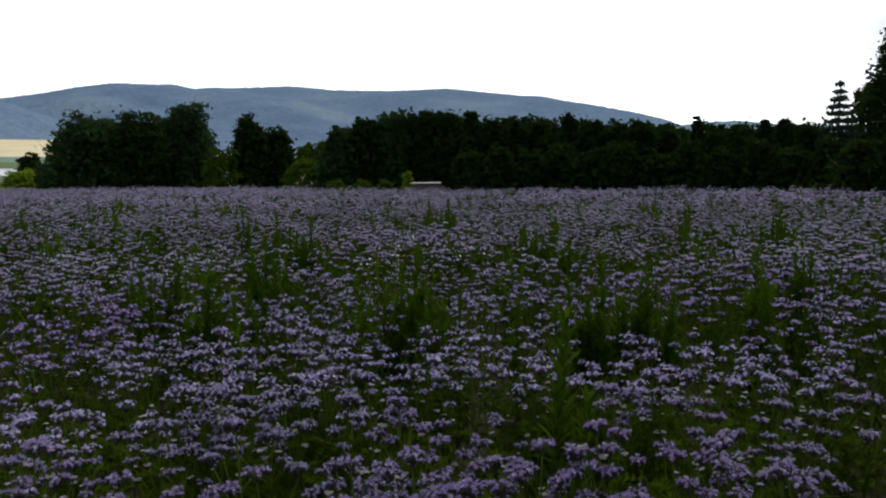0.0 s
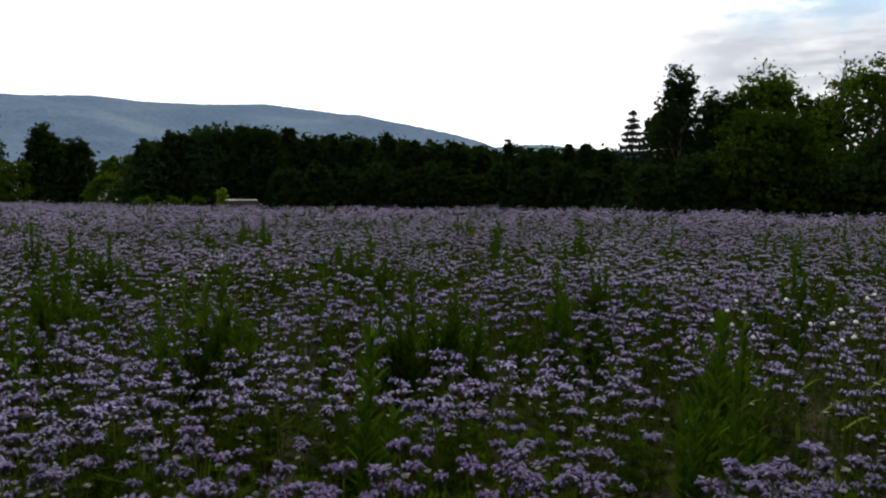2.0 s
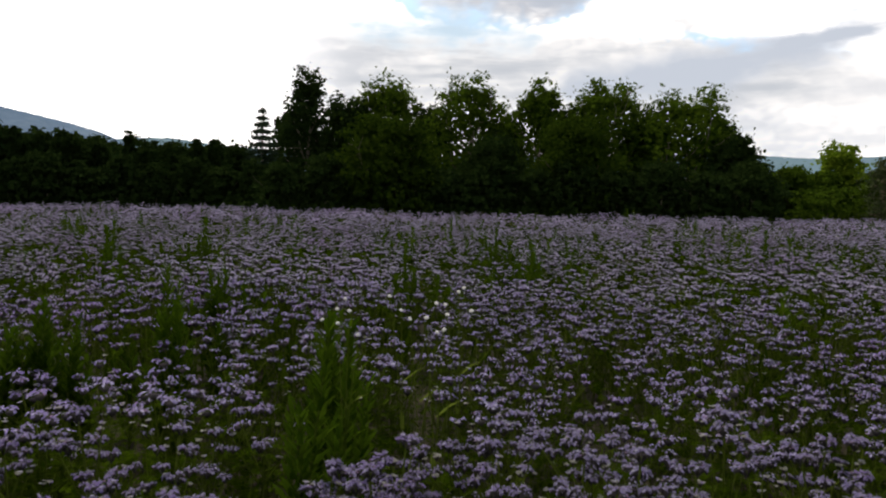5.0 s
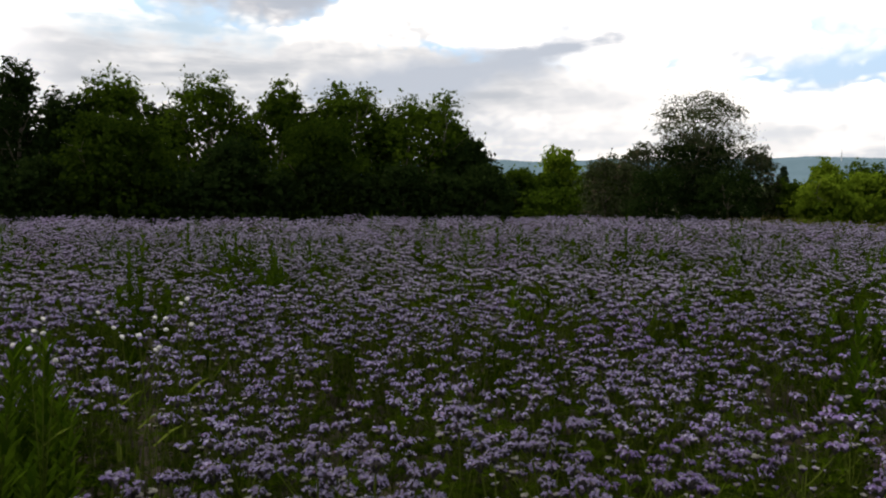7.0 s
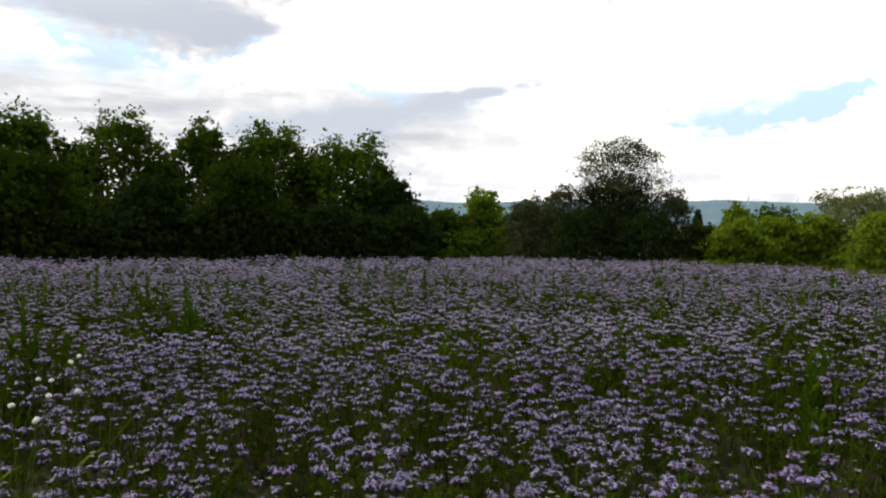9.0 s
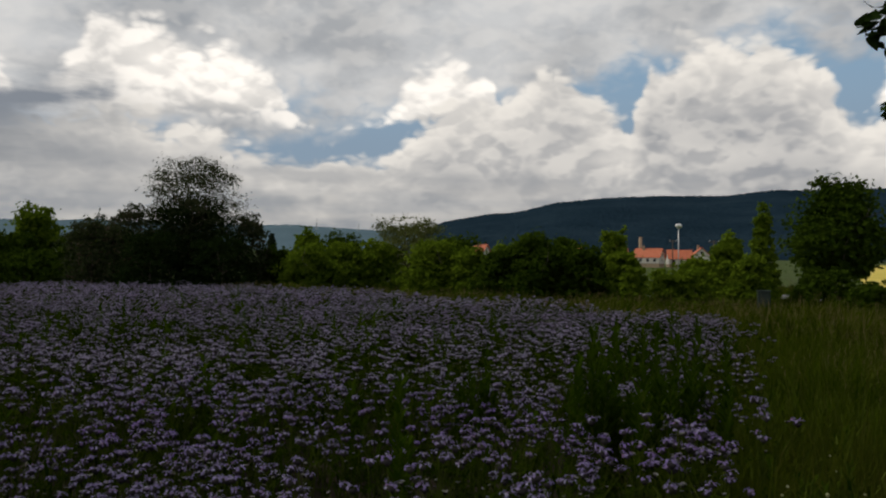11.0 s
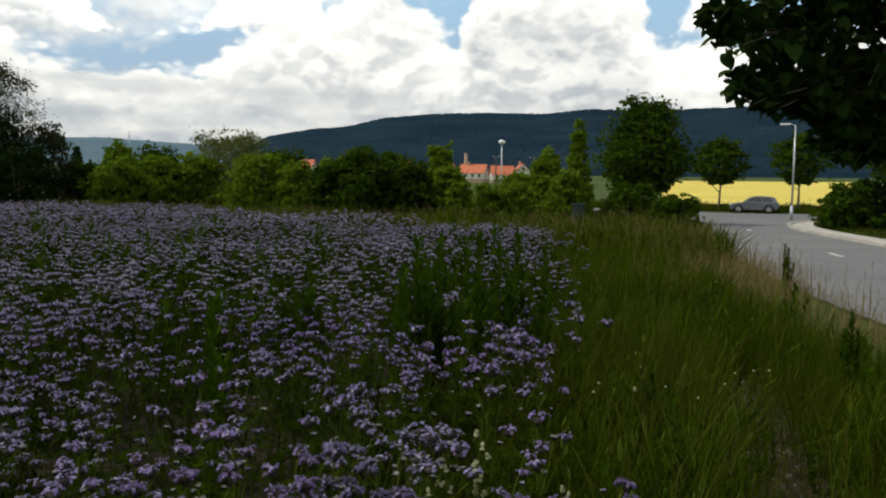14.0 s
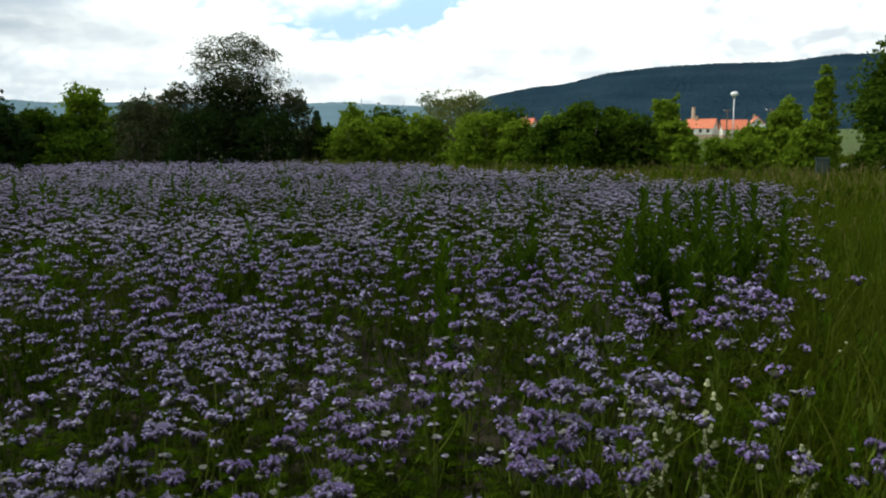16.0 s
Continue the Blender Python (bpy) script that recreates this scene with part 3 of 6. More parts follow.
kerb = thing("kerb", Matrix(), "pale concrete kerb along the pavement", "kerb", kind="structure")
for i in range(12, len(kerb_line) - 1):
    a, b = kerb_line[i], kerb_line[i + 1]
    o = new("kerb_stone", stone_me)
    o.parent = kerb
    o.matrix_local = pose(*(a + b) / 2, float(ground_z(*a)) + 0.015, 0, 0, math.degrees(math.atan2(*(b - a)[::-1])))
mid = (np.stack([np.interp(np.linspace(0, 1, 60), np.linspace(0, 1, len(left_edge)), left_edge[:, k]) for k in (0, 1)], 1)
       + np.stack([np.interp(np.linspace(0, 1, 60), np.linspace(0, 1, len(kerb_line)), kerb_line[:, k]) for k in (0, 1)], 1)) / 2
for i in range(6, 40, 10):
    a, b = mid[i], mid[i + 1]
    d = (b - a) / np.hypot(*(b - a))
    s = np.array([-d[1], d[0]]) * 0.06
    c = np.array([a - s, a + s, a + d * 1.1 + s, a + d * 1.1 - s])
    q = part("road_marking", Soup().add(np.c_[c, ground_z(c[:, 0], c[:, 1]) + 0.041], [[0, 1, 2], [0, 2, 3]]), road_paint, None, "short white dash painted on the asphalt")
    tagged(q, category="road marking", kind="structure")
track_a = smooth_line([(1.2, -1.4), (3.5, -2.35), (4.5, -3.15), (5.7, -4.1), (8, -6), (12, -9.5)], 0.3)
foot = band(track_a + np.array([0.10, 0.26]), track_a + np.array([-0.15, -0.34]), 0.02, "footpath", path_earth, "trodden bare earth path through the verge", "path")

# ---- trees and bushes ----


def leaf_quads(centres, sizes, rng, up=0.35, slim=0.55, out=None, droop=0.0):
    """Small folded leaves, two triangles each, at the centres."""
    n = len(centres)
    nrm = rng.normal(size=(n, 3))
    nrm[:, 2] += up * 2
    if out is not None:
        nrm += out * 0.8
    nrm /= np.linalg.norm(nrm, axis=1)[:, None]
    a = np.cross(nrm, rng.normal(size=(n, 3)))
    a /= np.linalg.norm(a, axis=1)[:, None] + 1e-9
    a[:, 2] -= droop
    b = np.cross(nrm, a)
    s = np.asarray(sizes)[:, None]
    fold = nrm * s * 0.12
    v = np.stack([centres - a * s * 0.5, centres + b * s * slim * 0.5 + fold, centres + a * s * 0.5, centres - b * s * slim * 0.5 + fold], 1)
    k = np.arange(n)[:, None] * 4
    t = np.concatenate([k + [0, 1, 2], k + [0, 2, 3]])
    return v.reshape(-1, 3), t


def crown_soup(w, low, h, leaves, size, seed, point=0.0, airy=0.0, slim=0.6, droop=0.0):
    """A crown w wide from low to h: leafy boughs over a darker heart, with a lumpy outline and gaps between."""
    rng = RNG(seed)
    boughs = max(24, leaves // 42)
    u = rng.random(boughs) ** 0.8
    u[: boughs // 6] = 0.86 + 0.14 * rng.random(boughs // 6)
    a = np.arange(boughs) * 2.399 + rng.normal(size=boughs) * 0.5

    def outline(u, a):
        lobes = 0.90 + 0.10 * np.sin(2 * a + 5 * u + seed) + 0.09 * np.sin(3 * a - 8 * u + 2 * seed) + 0.06 * np.sin(15 * u + 4 * a)
        return w / 2 * lobes * np.minimum(1, (0.72 if low < 0.12 * h else 0.42) + 1.5 * u) * (1 - np.clip(u, 0, 1) ** (2.6 - 1.2 * point)) ** (0.5 + 0.2 * point)

    shell = np.where(rng.random(boughs) < 0.75, 0.82 + 0.20 * rng.random(boughs), rng.random(boughs) ** 0.6 * 0.8)
    rad = outline(u * 0.97, a) * shell
    rise = h * (0.94 + 0.05 * np.sin(2 * a + seed) + 0.025 * rng.normal(size=boughs))
    c = np.stack([np.cos(a) * rad, np.sin(a) * rad, low + (rise - low) * u * 0.96], 1)
    rb = (0.10 + 0.08 * rng.random(boughs)) * min(w, h) * (1 - 0.30 * u) * (1 - 0.35 * airy)
    core = rng.random(leaves) < 0.5 * (1 - airy)
    pick = rng.integers(0, boughs, leaves)
    d = rng.normal(size=(leaves, 3))
    d /= np.linalg.norm(d, axis=1)[:, None]
    d[:, 2] = np.where(d[:, 2] < -0.2, -d[:, 2] * 0.6, d[:, 2])
    p = c[pick] + d * (rb[pick] * rng.random(leaves) ** 0.45)[:, None] * [1.1, 1.1, 0.95]
    stray = rng.random(leaves) < 0.06 + 0.10 * airy
    p += np.where(stray[:, None], d * rb[pick][:, None] * 0.7, 0)
    m = int(core.sum())
    cu, ca = rng.random(m) * 0.93, rng.random(m) * 2 * np.pi
    cr = outline(cu, ca) * 0.92 * rng.random(m) ** 0.5
    p[core] = np.stack([np.cos(ca) * cr, np.sin(ca) * cr, low + (h * 0.92 - low) * cu], 1)
    z1 = np.quantile(p[:, 2], 0.998)
    p[:, 2] = low + (p[:, 2] - low) * (h - low) / (z1 - low)
    p[:, :2] *= w / 2 / np.quantile(np.hypot(p[:, 0], p[:, 1]), 0.965)
    p[:, 2] = np.maximum(p[:, 2], 0.05)
    v, t = leaf_quads(p, size * (0.55 + 0.75 * rng.random(leaves)) * np.where(core, 1.5, 1.0), rng, 0.35, slim, d, droop)
    return Soup().add(v, t)


def trunk_soup(height, r, seed, limbs=7, reach=1.0, first=0.25, lean=0.0, sides=8, up=0.9):
    """A tapered trunk with limbs and twigs."""
    rng = RNG(seed)
    z = np.linspace(0, 1, 9)
    bend = np.cumsum(rng.normal(size=(9, 2)) * 0.03 * height / 6, 0)
    pts = np.c_[bend[:, 0] - bend[0, 0] + lean * z * height, bend[:, 1] - bend[0, 1], z * height - 0.05]
    s = Soup().add(*tube(pts, r * (1.25 - z * 1.1) * np.where(z == 0, 1.35, 1), sides))
    for i in range(limbs):
        u = first + (0.92 - first) * (i + rng.random() * 0.7) / limbs
        base = np.array([np.interp(u, z, pts[:, k]) for k in range(3)])
        a = i * 2.4 + rng.random()
        L = reach * (1.1 - 0.6 * u) * (0.75 + 0.5 * rng.random())
        w = np.linspace(0, 1, 6)[:, None]
        arm = base + w * np.array([math.cos(a) * L, math.sin(a) * L, up * L * 0.8]) + np.c_[np.zeros((6, 2)), (w ** 2 * 0.25 * L)] + rng.normal(size=(6, 3)) * 0.03 * L * w
        s.add(*tube(arm, r * (0.55 - 0.25 * u) * (1 - 0.85 * w[:, 0]), 5))
        for _ in range(3):
            v = rng.random() * 0.6 + 0.35
            b2 = base + v * (arm[-1] - base)
            e2 = b2 + (rng.normal(size=3) * 0.35 + [math.cos(a) * 0.3, math.sin(a) * 0.3, 0.5]) * L * 0.6
            s.add(*tube(np.stack([b2, (b2 + e2) / 2 + rng.normal(size=3) * 0.04 * L, e2]), r * np.array([0.16, 0.1, 0.03]), 4))
    return s


def tree(name, heading, dist, top, width, mat, label, category, leaves=5200, size=0.26, base=0.1, trunk=0.16, seed=0, group="", pointed=0.0, slim=0.65, droop=0.0, z=None, airy=0.0):
    """A tree or tall bush by its heading and distance; top is the angle of its tip above eye height, width in degrees."""
    x, y = place(heading, dist)
    g = float(ground_z(x, y)) if z is None else z
    h = 1.6 + dist * math.tan(radians(top)) - g
    w = dist * radians(width) * 1.12
    t = thing(name, pose(x, y, g), label, category, group)
    part("trunk", trunk_soup(h * ((0.84 if base > 0.03 else 0.58) - 0.14 * airy), trunk, seed, limbs=(8 if dist * radians(top) > 4 else 3) + int(8 * airy), reach=w * (0.42 - 0.12 * airy), first=max(0.12, base * 0.8), up=0.9 + 0.4 * airy), bark, t, smooth=True)
    part("crown", crown_soup(w, h * base, h, int(leaves * 1.15), size * 1.03, seed + 1, min(pointed, 1.0), airy, slim, droop), mat, t)
    return t


def spruce(heading, dist, top, width, seed, label, size=0.22):
    x, y = place(heading, dist)
    h, w = 1.6 + dist * math.tan(radians(top)), dist * radians(width)
    rng = RNG(seed)
    t = thing("spruce", pose(x, y, float(ground_z(x, y))), label, "spruce")
    part("trunk", Soup().add(*tube([(0, 0, -0.05), (0, 0, h * 0.5), (0, 0, h)], [0.13, 0.08, 0.015], 7)), bark, t, smooth=True)
    s = Soup()
    tiers = int(h / 0.34)
    for i in range(tiers):
        u = (i + 0.5) / tiers
        z0 = 0.4 + (h - 0.45) * u
        for k in range(9):
            a = k * 0.7 + i * 0.5 + rng.random() * 0.4
            L = w * 0.5 * (1 - u) ** 0.85 * (0.75 + 0.4 * rng.random()) + 0.1
            d = np.array([math.cos(a), math.sin(a), 0])
            m = max(10, int(L * 55))
            q = rng.random(m) ** 0.8
            c = d * (q * L)[:, None] + np.array([0, 0, z0]) + np.c_[np.zeros((m, 2)), -0.28 * q * L + 0.22 * (q * L) ** 2 / (L + 0.1)] + rng.normal(size=(m, 3)) * 0.05
            s.add(*leaf_quads(c, size * (0.5 + 0.6 * rng.random(m)), rng, 0.2, 0.5, None, 0.3))
    part("crown", s, needle, t)
    return t


T = tree
# beyond the far left corner of the field
T("tree", -17.6, 62, 4.0, 5.6, leaf_blue, "broad green field tree with drooping outer twigs", "tree", 6500, 0.30, 0.02, seed=11, droop=0.3)
T("tree", -14.6, 60, 4.2, 4.0, leaf_shaded, "dark round-topped field tree", "tree", 5200, 0.28, 0.02, seed=12)
T("tree", -11.3, 61, 4.85, 3.7, leaf_blue, "tall leafy field tree with a loose crown", "tree", 5200, 0.28, 0.03, seed=13)
T("bush", -9.0, 58, 1.7, 3.0, leaf_mid, "low green bush between field trees", "bush", 1800, 0.24, 0.02, 0.06, seed=14)
T("tree", -7.2, 59, 4.1, 2.6, leaf_shaded, "slim dark leafy field tree", "tree", 4200, 0.26, 0.03, seed=15)
T("tree", -5.2, 60, 3.2, 2.4, leaf_shaded, "shorter dark field tree", "tree", 3400, 0.26, 0.03, seed=16)
T("bush", -3.4, 56, 1.0, 3.0, leaf_mid, "low bush in front of a house", "bush", 1600, 0.22, 0.02, 0.05, seed=17)
T("bush", -21.6, 70, 0.4, 2.4, leaf_light, "low light-green bush at the field corner", "bush", 1500, 0.24, 0.02, 0.05, seed=18)
T("bush", -19.9, 64, 0.9, 2.0, leaf_shaded, "low dark bush at the field corner", "bush", 1400, 0.24, 0.02, 0.05, seed=19)
T("tree", -21.1, 120, 1.5, 1.6, leaf_shaded, "small dark tree on the far meadow", "tree", 1500, 0.36, 0.05, seed=20)
for k, h in enumerate((-3.2, -1.9, -0.9)):
    T("tree", h, 110, 2.1 + 0.3 * (k == 1), 1.8, leaf_mid, "tree behind the houses", "tree", 1800, 0.42, 0.05, seed=21 + k)
# the dark thicket along the far side
for k, (h, top, w) in enumerate(((-0.9, 3.2, 3.0), (1.0, 3.8, 3.0), (2.9, 4.2, 3.2), (5.0, 4.3, 3.2), (6.9, 4.25, 3.0))):
    T("tree", h, 46, top, w, leaf_blue if k in (0, 2) else leaf_shaded, "rounded dark tree in the thicket", "tree", 4600, 0.25, 0.02, seed=30 + k, group="thicket trees")
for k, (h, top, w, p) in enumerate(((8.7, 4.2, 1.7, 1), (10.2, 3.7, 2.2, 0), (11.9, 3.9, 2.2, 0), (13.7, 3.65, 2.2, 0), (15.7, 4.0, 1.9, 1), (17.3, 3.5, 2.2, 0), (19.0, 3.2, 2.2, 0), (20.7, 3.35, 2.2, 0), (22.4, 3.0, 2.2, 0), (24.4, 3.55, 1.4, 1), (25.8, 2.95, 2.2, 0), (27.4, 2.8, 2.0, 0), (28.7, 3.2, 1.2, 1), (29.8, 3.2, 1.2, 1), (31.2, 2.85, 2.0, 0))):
    T("hedge_tree", h, 41, top, w, leaf_shaded, "dark dense hedge tree in a long row", "tree", 3000, 0.24, 0.0, 0.1, seed=40 + k, group="hedge row", pointed=0.9 * p)
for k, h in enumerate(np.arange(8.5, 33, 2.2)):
    T("bush", float(h), 38.5, 1.5 + 0.5 * (k % 2), 2.8, leaf_shaded, "dark shrub under the hedge trees", "bush", 1700, 0.22, 0.0, 0.05, seed=60 + k, group="hedge shrubs")
for h, w in ((-1.2, 1.6), (0.6, 1.8), (2.3, 1.4), (4.0, 0.9)):
    T("bush", h, 41, -0.55 if h < 3 else 0.0, w, leaf_mid if h < 3 else leaf_light, "low bright shrub at the field margin", "bush", 900, 0.16, 0.0, 0.03, seed=int(90 + h * 3))
spruce(33.1, 41, 5.7, 4.3, 81, "dark spruce with open tiered branches")
# the tall trees
T("birch", 36.2, 43, 8.5, 4.0, leaf_shaded, "tall slender birch with a feathery top", "birch", 5600, 0.19, 0.05, 0.13, seed=82, pointed=0.4, airy=0.25)
T("tree", 38.9, 44, 6.7, 5.0, leaf_shaded, "dense dark tree beside the birch", "tree", 5200, 0.24, 0.02, seed=83)
T("tree", 41.8, 45, 8.25, 5.9, leaf_mid, "tall pointed leafy tree", "tree", 6000, 0.24, 0.05, seed=84, pointed=0.3)
T("bush", 42.0, 37, 5.5, 8.0, leaf_deep, "large lighter green bush before the trees", "bush", 7000, 0.20, 0.0, 0.12, seed=85)
T("linden", 47.8, 44, 8.45, 6.6, leaf_mid, "tall tree with an open crown and sky between branches", "tree", 6400, 0.22, 0.06, seed=86, airy=0.28)
T("tree", 52.8, 45, 8.2, 5.0, leaf_mid, "tall tree with a small loose crown", "tree", 5600, 0.23, 0.06, seed=87, airy=0.3)
T("bush", 49.5, 38, 4.3, 5.4, leaf_shaded, "dark bush before the tall trees", "bush", 4600, 0.20, 0.0, 0.1, seed=88)
T("bush", 55.6, 38, 5.7, 7.5, leaf_deep, "large green bush before the tall trees", "bush", 6500, 0.20, 0.0, 0.12, seed=89)
T("tree", 57.6, 45, 8.05, 6.6, leaf_mid, "tall broad-topped leafy tree", "tree", 6200, 0.24, 0.05, seed=90)
T("tree", 63.2, 44, 7.55, 7.6, leaf_mid, "tall leafy tree at the end of the row", "tree", 7000, 0.23, 0.02, seed=91)
T("bush", 66.2, 42, 4.2, 4.6, leaf_shaded, "dark sloping bush at the end of the tree row", "bush", 4200, 0.22, 0.0, 0.1, seed=92)
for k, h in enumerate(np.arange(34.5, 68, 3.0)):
    T("bush", float(h), 36.5, 1.8 + 0.7 * (k % 2), 4.4, leaf_shaded, "dark undergrowth shrub below the tall trees", "bush", 2300, 0.20, 0.0, 0.05, seed=100 + k, group="undergrowth shrubs")
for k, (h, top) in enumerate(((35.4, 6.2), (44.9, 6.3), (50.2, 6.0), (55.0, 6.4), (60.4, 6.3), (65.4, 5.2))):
    T("tree", h, 46, top, 4.6, leaf_shaded, "dark tree filling the row behind", "tree", 4200, 0.24, 0.02, seed=170 + k, group="row of trees")
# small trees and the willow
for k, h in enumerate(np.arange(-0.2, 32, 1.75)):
    T("hedge_tree", float(h), 48, float(np.interp(h, [0, 3, 7, 9, 16, 22, 32], [3.2, 4.2, 4.25, 3.85, 3.55, 3.1, 2.95])) + 0.08 * (k % 3), 4.4, leaf_shaded, "dark hedge tree closing the row behind", "tree", 2600, 0.30, 0.0, 0.1, seed=200 + k, group="hedge row")
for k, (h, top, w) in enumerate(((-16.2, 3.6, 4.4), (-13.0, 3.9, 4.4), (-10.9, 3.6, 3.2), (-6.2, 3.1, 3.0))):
    T("tree", h, 66, top, w, leaf_shaded, "dark tree merging with its neighbours", "tree", 3800, 0.36, 0.0, seed=230 + k)
for k, (h, d, top, w) in enumerate(((88.4, 42, 1.5, 3.6), (95.6, 42, 2.1, 4.6), (93.0, 47, 2.6, 4.4), (101.4, 40, 2.5, 4.4), (105.4, 36, 2.1, 4.0), (109.0, 36, 2.5, 3.8), (113.4, 33, 1.5, 3.4), (118.6, 36, 1.2, 3.6))):
    T("bush", h, d, top, w, leaf_light if k in (1, 4, 6, 7) else leaf_mid, "leafy bush filling the hedge by the field", "bush", 3000, 0.20, 0.0, 0.07, seed=240 + k, group="field hedge bushes")
T("bush", 70.0, 46, 2.3, 3.6, leaf_mid, "dense rounded green bush", "bush", 3000, 0.20, 0.0, 0.07, seed=120)
T("tree", 72.8, 50, 3.8, 3.6, leaf_light, "small light-green field tree", "tree", 3600, 0.24, 0.05, 0.1, seed=121)
T("bush", 75.6, 47, 2.5, 3.8, leaf_mid, "dense rounded green bush", "bush", 3000, 0.20, 0.0, 0.07, seed=122)
T("bush", 72.2, 43, 0.9, 5.0, leaf_mid, "low bush at the field margin", "bush", 2400, 0.18, 0.0, 0.05, seed=123)
for k, (h, top) in enumerate(((69.0, 2.2), (71.4, 2.0), (77.4, 2.6))):
    T("bush", h, 48, top, 4.4, leaf_mid, "green bush closing the gap beside the small trees", "bush", 3000, 0.22, 0.0, 0.06, seed=260 + k, group="field hedge bushes")
T("willow", 82.6, 43, 7.5, 7.0, leaf_grey, "grey-green willow with a sparse airy crown", "willow", 10500, 0.15, 0.20, 0.15, seed=124, slim=0.35, airy=0.75)
for k, (h, top, w) in enumerate(((78.6, 4.1, 3.6), (81.2, 4.7, 4.2), (83.8, 4.6, 4.2), (86.4, 3.8, 3.4), (79.8, 2.4, 5.0), (84.6, 2.4, 5.2), (76.2, 3.3, 3.6), (82.4, 5.2, 4.4))):
    T("bush", h, 41.5 - 2 * (k in (4, 5)) + (k > 5), top, w, leaf_grey if k in (0, 3, 6, 7) else leaf_shaded, "dark willow scrub round the airy willow", "bush", 3200, 0.18, 0.0, 0.08, seed=125 + k, slim=0.4, group="willow scrub")
spruce(88.0, 62, 2.4, 1.5, 132, "small dark conifer behind the bushes", 0.36)
T("tree", 90.6, 54, 2.9, 2.6, leaf_light, "light green rounded crown behind the bushes", "tree", 2600, 0.24, 0.05, 0.1, seed=133)
T("bush", 90.8, 40, 1.75, 4.4, leaf_light, "rounded light-green leafy bush", "bush", 4000, 0.18, 0.0, 0.07, seed=134)
T("bush", 93.2, 41, 1.9, 3.6, leaf_light, "rounded light-green leafy bush", "bush", 3200, 0.18, 0.0, 0.07, seed=135)
T("willow", 98.0, 44, 3.85, 6.6, leaf_olive, "olive feathery willow bush", "willow", 7600, 0.18, 0.0, 0.1, seed=136, slim=0.3, droop=0.3, airy=0.3)
T("bush", 99.8, 37, 2.2, 4.6, leaf_light, "broad dense leafy green bush", "bush", 4200, 0.18, 0.0, 0.07, seed=137)
T("bush", 102.4, 36, 1.7, 3.4, leaf_light, "dense leafy green bush", "bush", 3200, 0.18, 0.0, 0.07, seed=138)
T("bush", 107.0, 33, 2.85, 4.8, leaf_mid, "large rounded dark green bush", "bush", 5600, 0.17, 0.0, 0.08, seed=139)
T("bush", 104.4, 33, 1.5, 3.4, leaf_mid, "dense rounded green bush", "bush", 3000, 0.17, 0.0, 0.06, seed=140)
T("bush", 110.6, 33, 2.0, 4.0, leaf_mid, "rounded dark green bush", "bush", 3800, 0.17, 0.0, 0.06, seed=141)
T("tree", 112.9, 36, 3.2, 2.6, leaf_light, "light green sapling above the bushes", "tree", 2400, 0.18, 0.05, 0.07, seed=142)
T("bush", 114.2, 30, 0.5, 2.0, leaf_light, "yellowish-green young leafy shrub", "bush", 1300, 0.16, 0.0, 0.04, seed=143)
T("bush", 116.4, 31, 0.35, 2.8, leaf_light, "low bright yellow-green shrub", "bush", 1700, 0.16, 0.0, 0.04, seed=144)
T("bush", 118.4, 31, 0.45, 2.4, leaf_light, "low leafy green shrub", "bush", 1600, 0.16, 0.0, 0.04, seed=145)
T("tree", 120.6, 34, 2.9, 2.8, leaf_light, "leafy green sapling by the field", "tree", 3200, 0.18, 0.0, 0.08, seed=146)
T("tree", 122.8, 35, 4.9, 1.9, leaf_light, "narrow light-green young tree", "tree", 2900, 0.18, 0.0, 0.08, seed=147, pointed=0.4)
T("bush", 122.0, 32, 1.4, 3.4, leaf_light, "green shrub at the corner", "bush", 2600, 0.17, 0.0, 0.05, seed=148)
T("tree", 127.4, 39, 6.5, 6.0, leaf_mid, "broad leafy tree at the road corner", "tree", 8200, 0.20, 0.26, 0.14, seed=149, pointed=0.8)
T("bush", 126.6, 33, 0.6, 4.6, leaf_mid, "shrubs under the corner tree", "bush", 2600, 0.16, 0.0, 0.05, seed=150)
T("bush", 129.6, 31, -0.2, 3.6, leaf_mid, "low shrub leaning over the road edge", "bush", 2000, 0.14, 0.0, 0.04, seed=151)
for k, (h, top) in enumerate(((132.5, 3.75), (137.5, 3.95), (143.2, 3.8))):
    T("street_tree", h, 82, top, 3.6, leaf_mid, "young street tree with a clear slim stem", "tree", 2600, 0.34, 0.34, 0.10, seed=152 + k, group="street trees", z=-0.05, airy=0.3)
for k, (h, d, top, w) in enumerate(((140.4, 38, 0.7, 3.4), (141.8, 39, 1.0, 2.4), (144.9, 33, 1.0, 3.6), (147.6, 34, 1.6, 4.0))):
    T("bush", h, d, top, w, leaf_shaded if k else leaf_mid, "dark shrub on the grassy corner", "bush", 2600, 0.18, 0.0, 0.05, seed=156 + k, group="corner shrubs")

# ---- the overhanging linden beside the path ----


